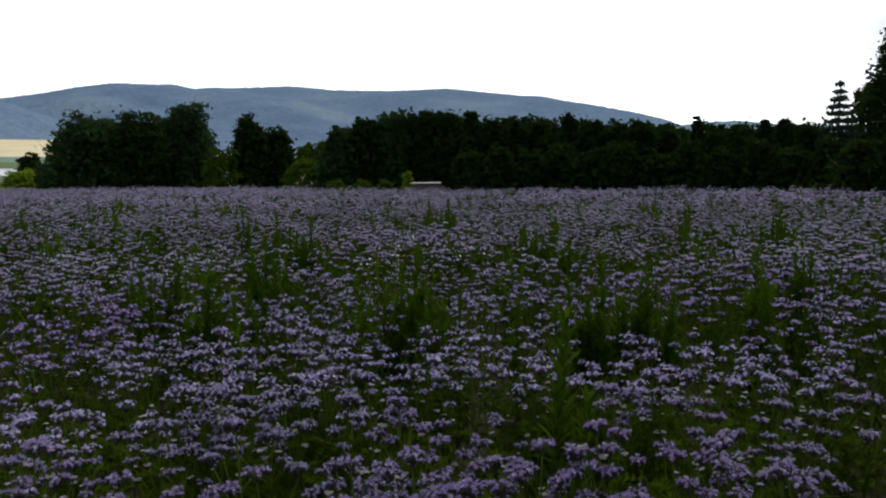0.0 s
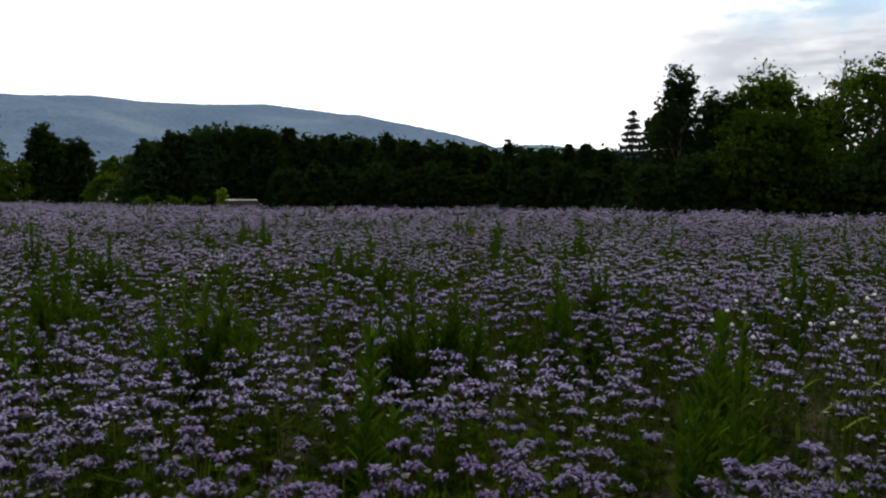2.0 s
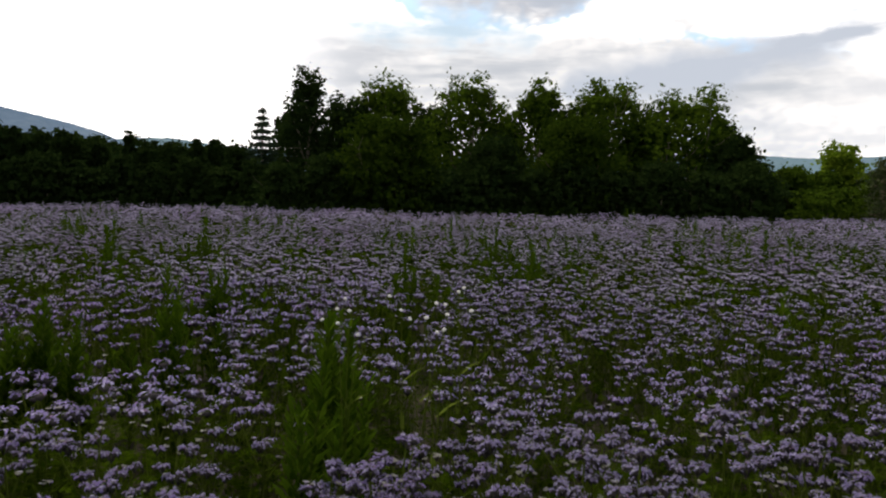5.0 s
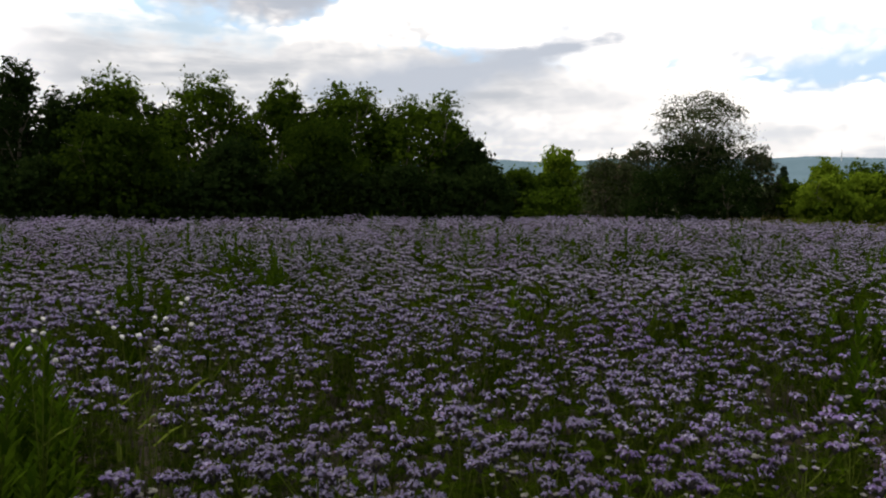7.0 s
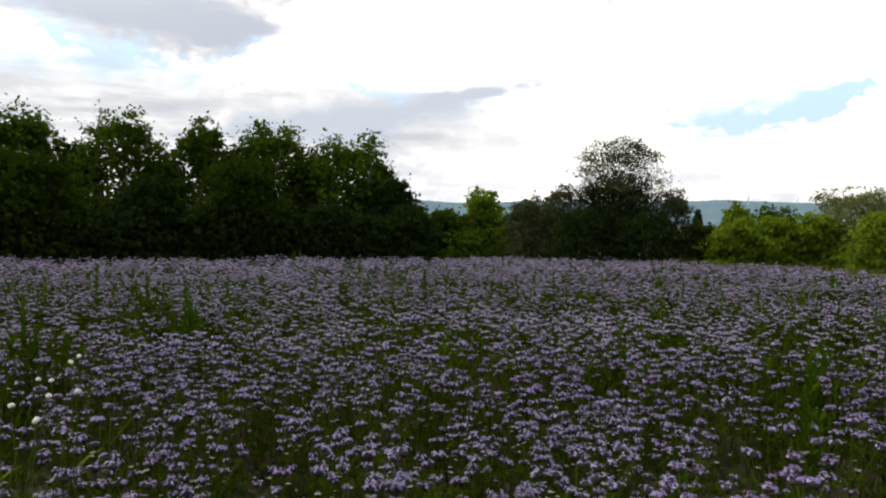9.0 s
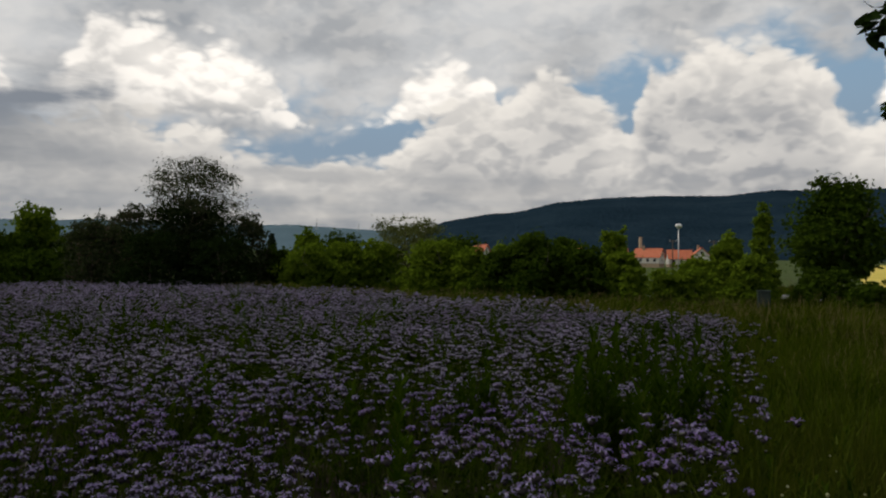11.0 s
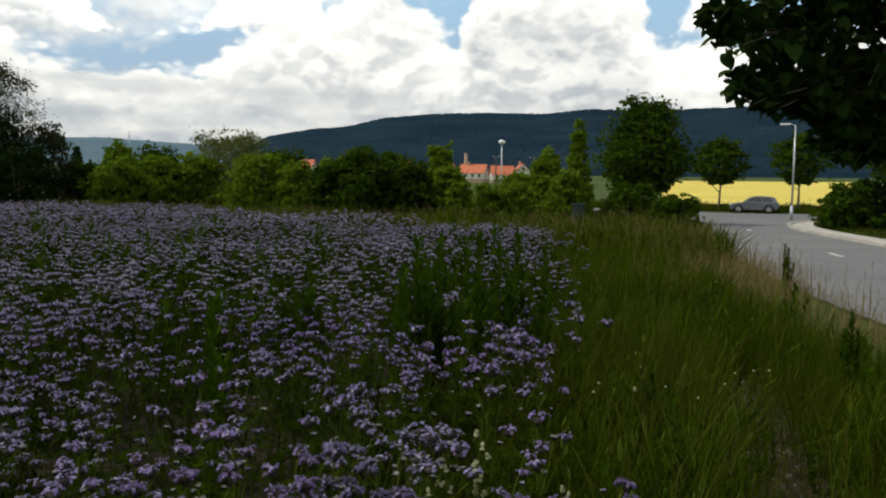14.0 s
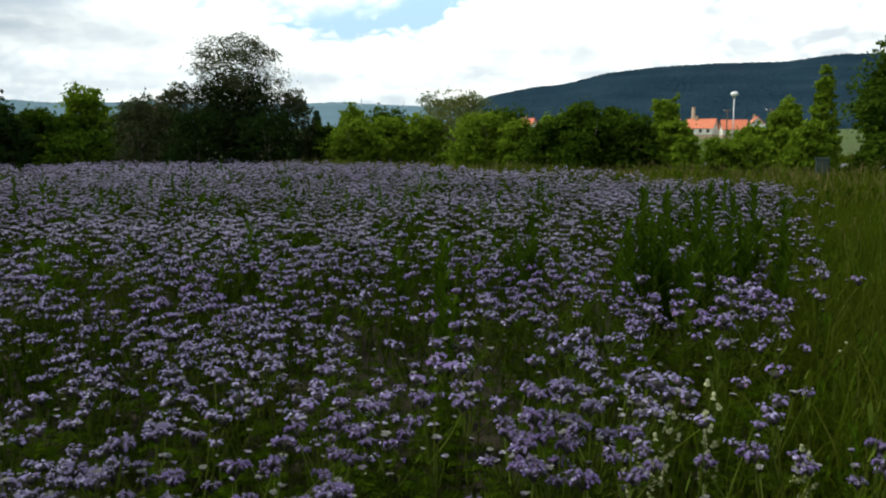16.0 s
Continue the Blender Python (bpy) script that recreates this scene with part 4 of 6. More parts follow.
def heart_leaves(centres, size, rng):
    """Heart-shaped leaves hanging by their stalks, eight triangles each."""
    n = len(centres)
    out = np.array([(0, 0), (0.30, 0.13), (0.47, -0.15), (0.44, -0.45), (0.22, -0.78), (0.0, -1.05), (-0.22, -0.78), (-0.44, -0.45), (-0.47, -0.15), (-0.30, 0.13)])
    k = len(out)
    lift = 0.16 * np.abs(out[:, 0]) - 0.05 * out[:, 1] ** 2
    yaw, tip, roll = rng.random(n) * 2 * np.pi, rng.normal(0.55, 0.45, n), rng.normal(0, 0.4, n)
    s = size * (0.55 + 0.75 * rng.random(n))
    P = np.stack([np.broadcast_to(out[:, 0], (n, k)), np.broadcast_to(out[:, 1], (n, k)), np.broadcast_to(lift, (n, k))], -1) * s[:, None, None]
    cr, sr = np.cos(roll)[:, None], np.sin(roll)[:, None]
    P = np.stack([P[..., 0] * cr + P[..., 2] * sr, P[..., 1], -P[..., 0] * sr + P[..., 2] * cr], -1)
    ct, st = np.cos(tip)[:, None], np.sin(tip)[:, None]
    P = np.stack([P[..., 0], P[..., 1] * ct - P[..., 2] * st, P[..., 1] * st + P[..., 2] * ct], -1)
    cy, sy = np.cos(yaw)[:, None], np.sin(yaw)[:, None]
    P = np.stack([P[..., 0] * cy - P[..., 1] * sy, P[..., 0] * sy + P[..., 1] * cy, P[..., 2]], -1) + centres[:, None]
    t = np.array([(0, i, i + 1) for i in range(1, k - 1)])
    return P.reshape(-1, 3), (np.arange(n)[:, None, None] * k + t[None]).reshape(-1, 3)


def overhanging_linden():
    rng = RNG(7)
    foot_x, foot_y = 4.0, -5.2
    t = thing("linden", pose(foot_x, foot_y, 0), "linden tree with dark heart-shaped leaves hanging over the verge", "tree")
    base = np.array([foot_x, foot_y, 0])
    sprays = np.array([(3.70, -1.98, 2.66, 0.15), (3.72, -2.29, 2.80, 0.30), (3.75, -2.75, 2.76, 0.40), (3.72, -3.18, 2.86, 0.43), (3.77, -2.13, 2.31, 0.13), (3.79, -2.43, 2.33, 0.30), (3.80, -2.85, 2.37, 0.38),
                       (3.78, -3.25, 2.38, 0.42), (3.81, -2.30, 2.06, 0.10), (3.82, -2.58, 2.11, 0.19), (3.82, -2.92, 2.06, 0.22), (3.80, -3.25, 2.10, 0.28), (3.83, -2.85, 1.86, 0.11), (3.82, -3.11, 1.87, 0.14), (3.75, -2.38, 2.02, 0.11), (3.75, -2.55, 2.00, 0.12), (3.75, -2.72, 1.98, 0.13), (3.75, -2.88, 1.80, 0.10), (3.75, -3.05, 1.79, 0.11), (3.75, -2.96, 1.95, 0.14)])
    wood = Soup().add(*tube([(0, 0, -0.05), (0.02, 0.03, 1.0), (-0.02, 0.08, 2.0), (0.03, 0.1, 3.4), (0, 0.1, 5.2), (0, 0.1, 6.6)], [0.17, 0.13, 0.12, 0.10, 0.06, 0.02], 10))
    for x, y, z, r in sprays:
        e = np.array([x, y, z]) - base
        s = np.array([0, 0.1, 1.9 + 0.45 * (z - 1.8)])
        m = (s + e) / 2 + [0, 0, 0.35]
        wood.add(*tube(np.stack([s, (s + m) / 2 + [0, 0, 0.1], m, (m + e) / 2 + [0, 0, 0.06], e]), [0.035, 0.028, 0.02, 0.012, 0.004], 5))
        for _ in range(5):
            w = e + rng.normal(size=3) * r * 0.45
            wood.add(*tube(np.stack([m * 0.4 + e * 0.6, (m * 0.2 + e * 0.3 + w * 0.5), w]), [0.007, 0.005, 0.002], 4))
    part("trunk", wood, bark, t, smooth=True)
    cs = []
    for x, y, z, r in sprays:
        n = int(45 + 2700 * r * r)
        d = rng.normal(size=(n, 3))
        d /= np.linalg.norm(d, axis=1)[:, None]
        cs.append(np.array([x, y, z]) - base + d * r * (rng.random(n) ** 0.45)[:, None] * [1, 1, 0.95] + [0, 0, 0.04])
    upper = np.array([(-0.1, 1.5, 3.6, 1.1), (0.3, 0.3, 4.2, 1.6), (0.9, -0.9, 3.4, 1.3), (-0.9, -0.6, 3.6, 1.3), (0.0, 0.2, 5.6, 1.1), (0.9, 0.6, 3.0, 0.9)])
    for x, y, z, r in upper:
        n = int(950 * r * r)
        d = rng.normal(size=(n, 3))
        d /= np.linalg.norm(d, axis=1)[:, None]
        cs.append(np.array([x, y, z]) + d * r * (0.55 + 0.45 * rng.random(n))[:, None])
    part("crown", Soup().add(*heart_leaves(np.concatenate(cs), 0.064, rng)), linden_leaf, t)


overhanging_linden()

# ---- street furniture, car ----


def street_lamp(x, y, height, label, turn=0.0, head=True):
    g = float(ground_z(x, y))
    t = thing("street_lamp", pose(x, y, g, 0, 0, turn), label, "street lamp")
    part("base", cone(0.09, 0.085, 0.9, sides=14), zinc, t, smooth=True)
    part("pole", cone(0.065, 0.04, height - 0.85, z=0.85, sides=14), zinc, t, smooth=True)
    if head:
        arm = Soup().add(*tube([(0, 0, height - 0.05), (0.12, 0, height + 0.03), (0.35, 0, height + 0.06)], [0.03, 0.03, 0.025], 8))
        part("arm", arm, zinc, t, smooth=True)
        lum = part("luminaire", boxed(0.62, 0.24, 0.09, 0.55, 0, height + 0.07, 0.03), white_enamel, t, "pale flat lamp head")
        part("lens", boxed(0.42, 0.17, 0.03, 0.57, 0, height + 0.015, 0.008), lamp_glass, lum)
    return t


street_lamp(*place(137.1, 52), 5.75, "tall galvanised street lamp on the pavement corner", 40)
street_lamp(*place(142.9, 66), 6.0, "galvanised street lamp further along the road", 40)


def sign_post():
    x, y = place(143.7, 30.5)
    t = thing("sign_post", pose(x, y, 0, 0, 0, -52), "slim grey steel sign post seen edge on", "sign post")
    part("post", cone(0.032, 0.032, 2.85, sides=12), zinc, t, smooth=True)
    part("sign_panel", boxed(0.5, 0.025, 0.16, 0.12, 0, 2.72, 0.008), white_enamel, t, "small white sign panel")
    part("cap", cone(0.05, 0.02, 0.03, z=2.85), zinc, t)


sign_post()


def village_lamp():
    x, y = place(117.3, 112)
    g = float(ground_z(x, y))
    h = 1.6 + 112 * math.tan(radians(3.3)) - g
    t = thing("lamp_mast", pose(x, y, g), "tall grey mast with a white domed lamp head", "lamp mast")
    part("pole", cone(0.08, 0.06, h, sides=14), zinc, t, smooth=True)
    bm = bmesh.new()
    bmesh.ops.create_uvsphere(bm, u_segments=20, v_segments=10, radius=0.5, matrix=Matrix.Translation((0, 0, h + 0.1)) @ Matrix.Diagonal((0.95, 0.95, 0.62, 1)))
    part("lamp_head", bm, white_enamel, t, "white domed lamp head", smooth=True)
    part("collar", cone(0.16, 0.2, 0.25, z=h - 0.3), zinc, t)
    for hh, d, top in ((119.65, 120, 2.35), (116.9, 160, 2.35)):
        x, y = place(hh, d)
        g = float(ground_z(x, y))
        z = 1.6 + d * math.tan(radians(top)) - g
        u = thing("utility_pole", pose(x, y, g, 0, 0, 20), "wooden utility pole with a crossarm", "utility pole")
        part("pole", cone(0.14, 0.10, z, sides=10), dark_wood, u, smooth=True)
        part("crossarm", boxed(1.9, 0.1, 0.12, 0, 0, z - 0.25, 0.01), dark_wood, u)
        for k in (-0.8, 0, 0.8):
            part("insulator", cone(0.05, 0.035, 0.16, k, 0, z - 0.19, 8), white_enamel, u)


village_lamp()


def radio_mast(heading, top, thick):
    x, y = place(heading, 4050)
    g = 4050 * math.tan(radians(2.7))
    h = 1.6 + 4050 * math.tan(radians(top)) - g
    t = thing("radio_mast", pose(x, y, g), "slender grey radio mast on the distant ridge", "radio mast")
    part("lower_shaft", cone(thick, thick * 0.75, h * 0.6, sides=10), zinc, t)
    part("upper_shaft", cone(thick * 0.5, thick * 0.25, h * 0.4, z=h * 0.6, sides=10), zinc, t)
    part("platform", cone(thick * 1.5, thick * 1.5, 2.0, z=h * 0.6, sides=12), zinc, t)


radio_mast(91.3, 3.55, 3.0)
radio_mast(94.35, 3.25, 2.0)


def prism(profile, width):
    """A solid from a side profile in x and z, width across y."""
    bm = bmesh.new()
    a = [bm.verts.new((x, -width / 2, z)) for x, z in profile]
    b = [bm.verts.new((x, width / 2, z)) for x, z in profile]
    n = len(a)
    bm.faces.new(a)
    bm.faces.new(b[::-1])
    for i in range(n):
        bm.faces.new((a[i], b[i], b[(i + 1) % n], a[(i + 1) % n]))
    bmesh.ops.recalc_face_normals(bm, faces=bm.faces)
    return bm


def rim_disc(r, depth):
    bm = bmesh.new()
    for i in range(5):
        box(bm, 0.07, depth, r * 0.95, math.sin(i * 1.2566) * r * 0.45, 0, math.cos(i * 1.2566) * r * 0.45)
        bmesh.ops.rotate(bm, verts=bm.verts[-8:], cent=(math.sin(i * 1.2566) * r * 0.45, 0, math.cos(i * 1.2566) * r * 0.45), matrix=Matrix.Rotation(i * 1.2566, 3, "Y"))
    bmesh.ops.create_cone(bm, cap_ends=True, segments=16, radius1=0.08, radius2=0.08, depth=depth * 1.2, matrix=Matrix.Rotation(math.pi / 2, 4, "X"))
    return bm


def ring(r1, r2, width, sides=24):
    s = np.linspace(0, 2 * np.pi, sides, endpoint=False)
    prof = [(r2, -width / 2), (r1 - 0.03, -width / 2), (r1, -width / 3), (r1, width / 3), (r1 - 0.03, width / 2), (r2, width / 2)]
    P = np.array([[(np.cos(a) * r, w, np.sin(a) * r) for r, w in prof] for a in np.append(s, s[0])])
    return grid_soup(P)


def car():
    """An estate-like family car, facing +x."""
    x, y = place(134.75, 78.6)
    t = thing("car", pose(x, y, float(ground_z(x, y)) + 0.055, 0, 0, 44), "grey compact sport utility car on the main road", "car")
    low = [(-2.12, 0.42), (-2.16, 0.75), (-2.10, 0.98), (-1.2, 1.0), (0.75, 0.98), (1.55, 0.90), (2.02, 0.76), (2.12, 0.55), (2.08, 0.32), (1.75, 0.26), (1.72, 0.45), (1.55, 0.66), (1.3, 0.70), (1.05, 0.66), (0.90, 0.45), (0.86, 0.24), (-0.86, 0.24), (-0.90, 0.45), (-1.05, 0.66), (-1.3, 0.70), (-1.55, 0.66), (-1.72, 0.45), (-1.76, 0.28)]
    bm = prism(low, 1.78)
    bmesh.ops.bevel(bm, geom=[e for e in bm.edges if abs(e.verts[0].co.y - e.verts[1].co.y) < 1e-4], offset=0.06, segments=2, affect="EDGES", profile=0.5)
    body = part("body", bm, car_paint, t, "grey metallic body", smooth=False)
    cab = prism([(-2.02, 0.97), (-1.78, 1.40), (-1.35, 1.52), (-0.2, 1.56), (0.25, 1.48), (0.95, 0.97)], 1.62)
    for v in cab.verts:
        if v.co.z > 1.2:
            v.co.y *= 0.80
    bmesh.ops.bevel(cab, geom=list(cab.edges), offset=0.035, segments=2, affect="EDGES", profile=0.5)
    part("cabin", cab, car_paint, t)
    for s in (-1, 1):
        for prof in ([(-1.62, 1.05), (-1.45, 1.40), (-0.72, 1.46), (-0.72, 1.05)], [(-0.64, 1.05), (-0.64, 1.46), (-0.15, 1.47), (0.20, 1.40), (0.66, 1.05)]):
            w = prism(prof, 0.012)
            for v in w.verts:
                v.co.y += s * (0.822 - (v.co.z - 0.97) * 0.27)
            part("side_window", w, dark_glass, t, "dark tinted window")
        part("mirror", boxed(0.2, 0.16, 0.13, 0.62, s * 0.96, 1.06, 0.03), car_paint, t)
        part("headlight", boxed(0.34, 0.3, 0.13, 1.90, s * 0.72, 0.73, 0.03), lamp_glass, t, "clear headlight")
        part("tail_light", boxed(0.12, 0.26, 0.2, -2.08, s * 0.74, 0.86, 0.03), tail_glass, t, "red tail light")
        for wx in (-1.31, 1.31):
            wheel = part("wheel", ring(0.24, 0.20, 0.2), alloy, t, "alloy wheel")
            wheel.matrix_local = pose(wx, s * 0.80, 0.335)
            part("tyre", ring(0.335, 0.23, 0.22), rubber, wheel, "black tyre", smooth=True)
            part("rim", rim_disc(0.24, 0.05), alloy, wheel, "five-spoke rim").matrix_local = pose(0, s * 0.07, 0)
    ws = prism([(0.30, 1.47), (0.33, 1.48), (0.99, 0.99), (0.96, 0.97)], 1.3)
    part("windscreen", ws, dark_glass, t, "dark windscreen")
    part("grille", boxed(0.06, 0.9, 0.16, 2.10, 0, 0.60, 0.02), rubber, t, "black grille")
    part("sill", boxed(1.7, 1.8, 0.1, 0, 0, 0.27, 0.02), rubber, t, "black plastic sill")


car()

# ---- houses ----


def house(heading, dist, base, length, depth, wall_h, roof_h, turn, label, chimney=True, gable_dormer=False, wall=plaster, roof_mat=roof_tile):
    """A gabled house; base is the angle of its foot above eye height."""
    x, y = place(heading, dist)
    g = 1.6 + dist * math.tan(radians(base))
    t = thing("house", pose(x, y, g, 0, 0, turn), label, "house")
    part("plinth", boxed(length - 0.1, depth - 0.1, 5.0, 0, 0, -2.48), brick, t)
    pent = [(-depth / 2, 0), (depth / 2, 0), (depth / 2, wall_h), (0, wall_h + roof_h - 0.15), (-depth / 2, wall_h)]
    bm = prism(pent, length)
    bmesh.ops.rotate(bm, verts=bm.verts, cent=(0, 0, 0), matrix=Matrix.Rotation(math.pi / 2, 3, "Z"))
    part("wall", bm, wall, t)
    roof = None
    for s in (-1, 1):
        L = math.hypot(depth / 2, roof_h)
        a = math.atan2(roof_h, depth / 2)
        r = part("roof", boxed(length + 0.8, L + 0.5, 0.18, 0, 0, 0), roof_mat, t, "red tiled roof slope")
        r.matrix_local = Matrix.Translation((0, s * (depth / 4 + 0.08), wall_h + roof_h / 2 + 0.03)) @ Matrix.Rotation(-s * a, 4, "X")
        for k in range(int(length / 2.6)):
            wx = -length / 2 + 1.6 + k * 2.6
            w = part("window", boxed(1.15, 0.1, 1.35, wx, s * (depth / 2 + 0.02), wall_h * 0.55), white_enamel, t, "white framed window")
            part("pane", boxed(0.95, 0.04, 1.15, wx, s * (depth / 2 + 0.075), wall_h * 0.55), dark_glass, w)
        for zz in (wall_h * 0.55, wall_h + roof_h * 0.33):
            w = part("window", boxed(0.1, 1.1, 1.25, s * (length / 2 + 0.02), 0, zz), white_enamel, t, "white framed window")
            part("pane", boxed(0.04, 0.9, 1.05, s * (length / 2 + 0.075), 0, zz), dark_glass, w)
    if chimney:
        part("chimney", boxed(0.8, 0.8, 2.0, length * 0.2, 0.5, wall_h + roof_h + 0.2, 0.03), brick, t)
    if gable_dormer:
        d = prism([(-1.7, 0), (1.7, 0), (1.7, 1.4), (0, 2.8), (-1.7, 1.4)], 3.0)
        bmesh.ops.translate(d, verts=d.verts, vec=(0, 0, 0))
        dm = part("dormer", d, wall, t, "pale gabled dormer")
        dm.matrix_local = Matrix.Translation((0, -depth * 0.32, wall_h + 0.2))
        part("dormer_window", boxed(1.1, 0.08, 1.2, 0, -1.52, 0.9), dark_glass, dm)
    return t


house(115.3, 300, 0.66, 9.5, 8, 2.2, 3.2, 50, "red-roofed village house with a pale gable dormer", True, True)
house(113.2, 306, 0.78, 6, 7, 2.4, 3.0, 75, "small red-roofed village house", True)
house(117.35, 308, 0.62, 8.6, 8, 2.0, 3.3, 72, "long red-roofed village house", False)
house(118.75, 300, 0.72, 7, 5.4, 2.9, 2.6, -20, "white gabled village house", True)
house(110.1, 310, 0.95, 5, 6, 2.4, 2.6, 60, "red-roofed house half hidden by bushes", False)
house(103.3, 310, 0.95, 5, 6, 2.2, 2.6, 50, "red-roofed house half hidden by bushes", True)
x0, y0 = place(114.7, 307)
stack = thing("brick_chimney", pose(x0, y0, 1.6 + 300 * math.tan(radians(0.8))), "tall tapered pale brick chimney among the roofs", "chimney")
part("shaft", cone(0.75, 0.6, 9.0, sides=14), brick, stack, smooth=True)
part("cap", cone(0.66, 0.7, 0.4, z=9.0, sides=14), brick, stack)
house(-3.0, 98, -0.75, 3, 5, 1.2, 0.9, 15, "pale house glimpsed between trees", False, False, plaster, brick)
house(-7.4, 84, -0.4, 6, 6, 1.4, 1.2, 30, "low pale outbuilding glimpsed behind trees", False, False, plaster, zinc)
house(-22.0, 135, -0.5, 4, 5, 1.2, 0.9, 10, "low pale shed at the field corner", False, False, plaster, zinc)


def trailer():
    x, y = place(5.15, 41.5)
    t = thing("trailer", pose(x, y, 0, 0, 0, -5), "small dark flat trailer with a pale top at the field edge", "trailer")
    part("bed", boxed(1.9, 1.1, 0.42, 0, 0, 0.78, 0.02), dark_wood, t)
    part("top", boxed(1.8, 1.2, 0.03, 0, 0, 1.03, 0.008), white_enamel, t, "pale flat cover")
    part("drawbar", boxed(1.0, 0.08, 0.08, 1.4, 0, 0.5, 0.01), zinc, t)
    for s in (-1, 1):
        w = part("wheel", ring(0.2, 0.05, 0.12), zinc, t)
        w.matrix_local = pose(0, s * 0.58, 0.32)
        part("tyre", ring(0.32, 0.19, 0.15), rubber, w, smooth=True)


trailer()
xb, yb = place(122.9, 30)
cabinet = thing("utility_cabinet", pose(xb, yb, 0, 0, 0, -30), "dark green utility cabinet among the verge grass", "cabinet")
part("body", boxed(0.62, 0.4, 1.02, 0, 0, 0.51, 0.02), green_paint, cabinet)
part("lid", boxed(0.68, 0.47, 0.06, 0, 0, 1.05, 0.015), green_paint, cabinet)
part("door", boxed(0.54, 0.02, 0.84, 0, -0.212, 0.55, 0.004), green_paint, cabinet)

# ---- flowers, weeds, grass ----


def turned(v, yaw, s=1.0):
    c, k = math.cos(yaw), math.sin(yaw)
    v = np.asarray(v)
    return np.stack([v[:, 0] * c - v[:, 1] * k, v[:, 0] * k + v[:, 1] * c, v[:, 2]], 1) * s


def blade(base, tip, width, sag=0.0):
    """A narrow blade bent once, three triangles."""
    base, tip = np.asarray(base, float), np.asarray(tip, float)
    d = tip - base
    side = np.cross(d, [0, 0, 1.0])
    side = side / (np.linalg.norm(side) + 1e-9) * width / 2
    m = base + d * 0.55 + [0, 0, sag]
    return np.array([base - side * 0.7, base + side * 0.7, m + side, m - side, tip]), np.array([[0, 1, 2], [0, 2, 3], [3, 2, 4]])


def floret(rng, r, fine):
    """One small bell of five petals, or a folded scrap of petal when seen from afar."""
    if fine:
        a = np.arange(5) * 2 * np.pi / 5 + rng.random()
        ring_v = np.stack([np.cos(a), np.sin(a), np.full(5, 0.45)], 1) * r
        mid_v = np.stack([np.cos(a + 0.63) * 0.55, np.sin(a + 0.63) * 0.55, np.full(5, 0.40)], 1) * r
        v = np.concatenate([[[0, 0, -0.35 * r]], ring_v, mid_v])
        return v, np.array([(0, 1 + i, 6 + i) for i in range(5)] + [(0, 6 + i, 1 + (i + 1) % 5) for i in range(5)])
    a = rng.random() * 6.3
    c, s = math.cos(a) * r, math.sin(a) * r
    v = np.array([(-c, -s, 0.10 * r), (s * 0.75, -c * 0.75, 0.5 * r * rng.random()), (c, s, 0.25 * r), (-s * 0.75, c * 0.75, 0.5 * r * rng.random())])
    return v, np.array([(0, 1, 2), (0, 2, 3)])


def head(seed, size, lod):
    """A phacelia head: curled sprays of bells over a hairy, shade-darkened calyx; 0 petals, 1 calyx, 4 pale stamens."""
    rng = RNG(seed)
    s = Soup()
    R = size / 2
    sprays, bells = ((6, 8), (5, 4), (4, 2), (3, 1))[lod]
    turn0, flat = rng.random() * 6.3, 0.75 + 0.4 * rng.random()
    for i in range(sprays):
        a = turn0 + i * 2 * np.pi / sprays + rng.normal() * 0.25
        L = R * (0.8 + 0.4 * rng.random())
        top = R * flat * (0.42 + 0.26 * rng.random())
        out = np.array([math.cos(a), math.sin(a), 0.0])
        curl = lambda w: out * L * math.sin(w * 1.65) + np.array([0, 0, top * 1.15 * math.sin(0.5 + w * 2.2) - 0.10 * R])
        for j in range(bells):
            w = 0.18 + 0.82 * (j + 0.5) / bells
            r = size * (0.078, 0.130, 0.22, 0.38)[lod] * (0.75 + 0.5 * rng.random())
            v, t = floret(rng, r, lod == 0)
            R3 = np.array(Matrix.Rotation(0.95 * w - 0.1 + rng.normal() * 0.2, 3, Vector((-math.sin(a), math.cos(a), 0))))
            c = curl(w) + rng.normal(size=3) * size * 0.04
            s.add(v @ R3.T + c, t, 0)
            for _ in range((2, 1 if j % 2 else 0, 0, 0)[lod]):
                d = R3 @ np.array([rng.normal() * 0.5, rng.normal() * 0.5, 1.0])
                side = np.cross(d, out + 0.01)
                side *= size * (0.006 if lod == 0 else 0.012) / (np.linalg.norm(side) + 1e-9)
                s.add([c + side, c - side, c + d * size * 0.17], [(0, 1, 2)], 4)
        if lod == 0:
            s.add(*tube(np.stack([[0, 0, -0.7 * R], curl(0.3) - [0, 0, 0.22 * R], curl(0.75) - [0, 0, 0.22 * R], curl(1.05) - [0, 0, 0.2 * R]]), [0.0015, R * 0.16, R * 0.18, R * 0.06], 5), 1)
    if lod:
        k = (6, 4, 3)[lod - 1]
        a = np.arange(k) * 2 * np.pi / k + rng.random()
        cone_v = np.concatenate([[[0, 0, -0.75 * R]], np.stack([np.cos(a) * R * 0.78, np.sin(a) * R * 0.78, np.full(k, -0.02 * R)], 1), [[0, 0, 0.25 * R]]])
        s.add(cone_v, [(0, 1 + (i + 1) % k, 1 + i) for i in range(k)] + [(k + 1, 1 + i, 1 + (i + 1) % k) for i in range(k)], 1)
    return s


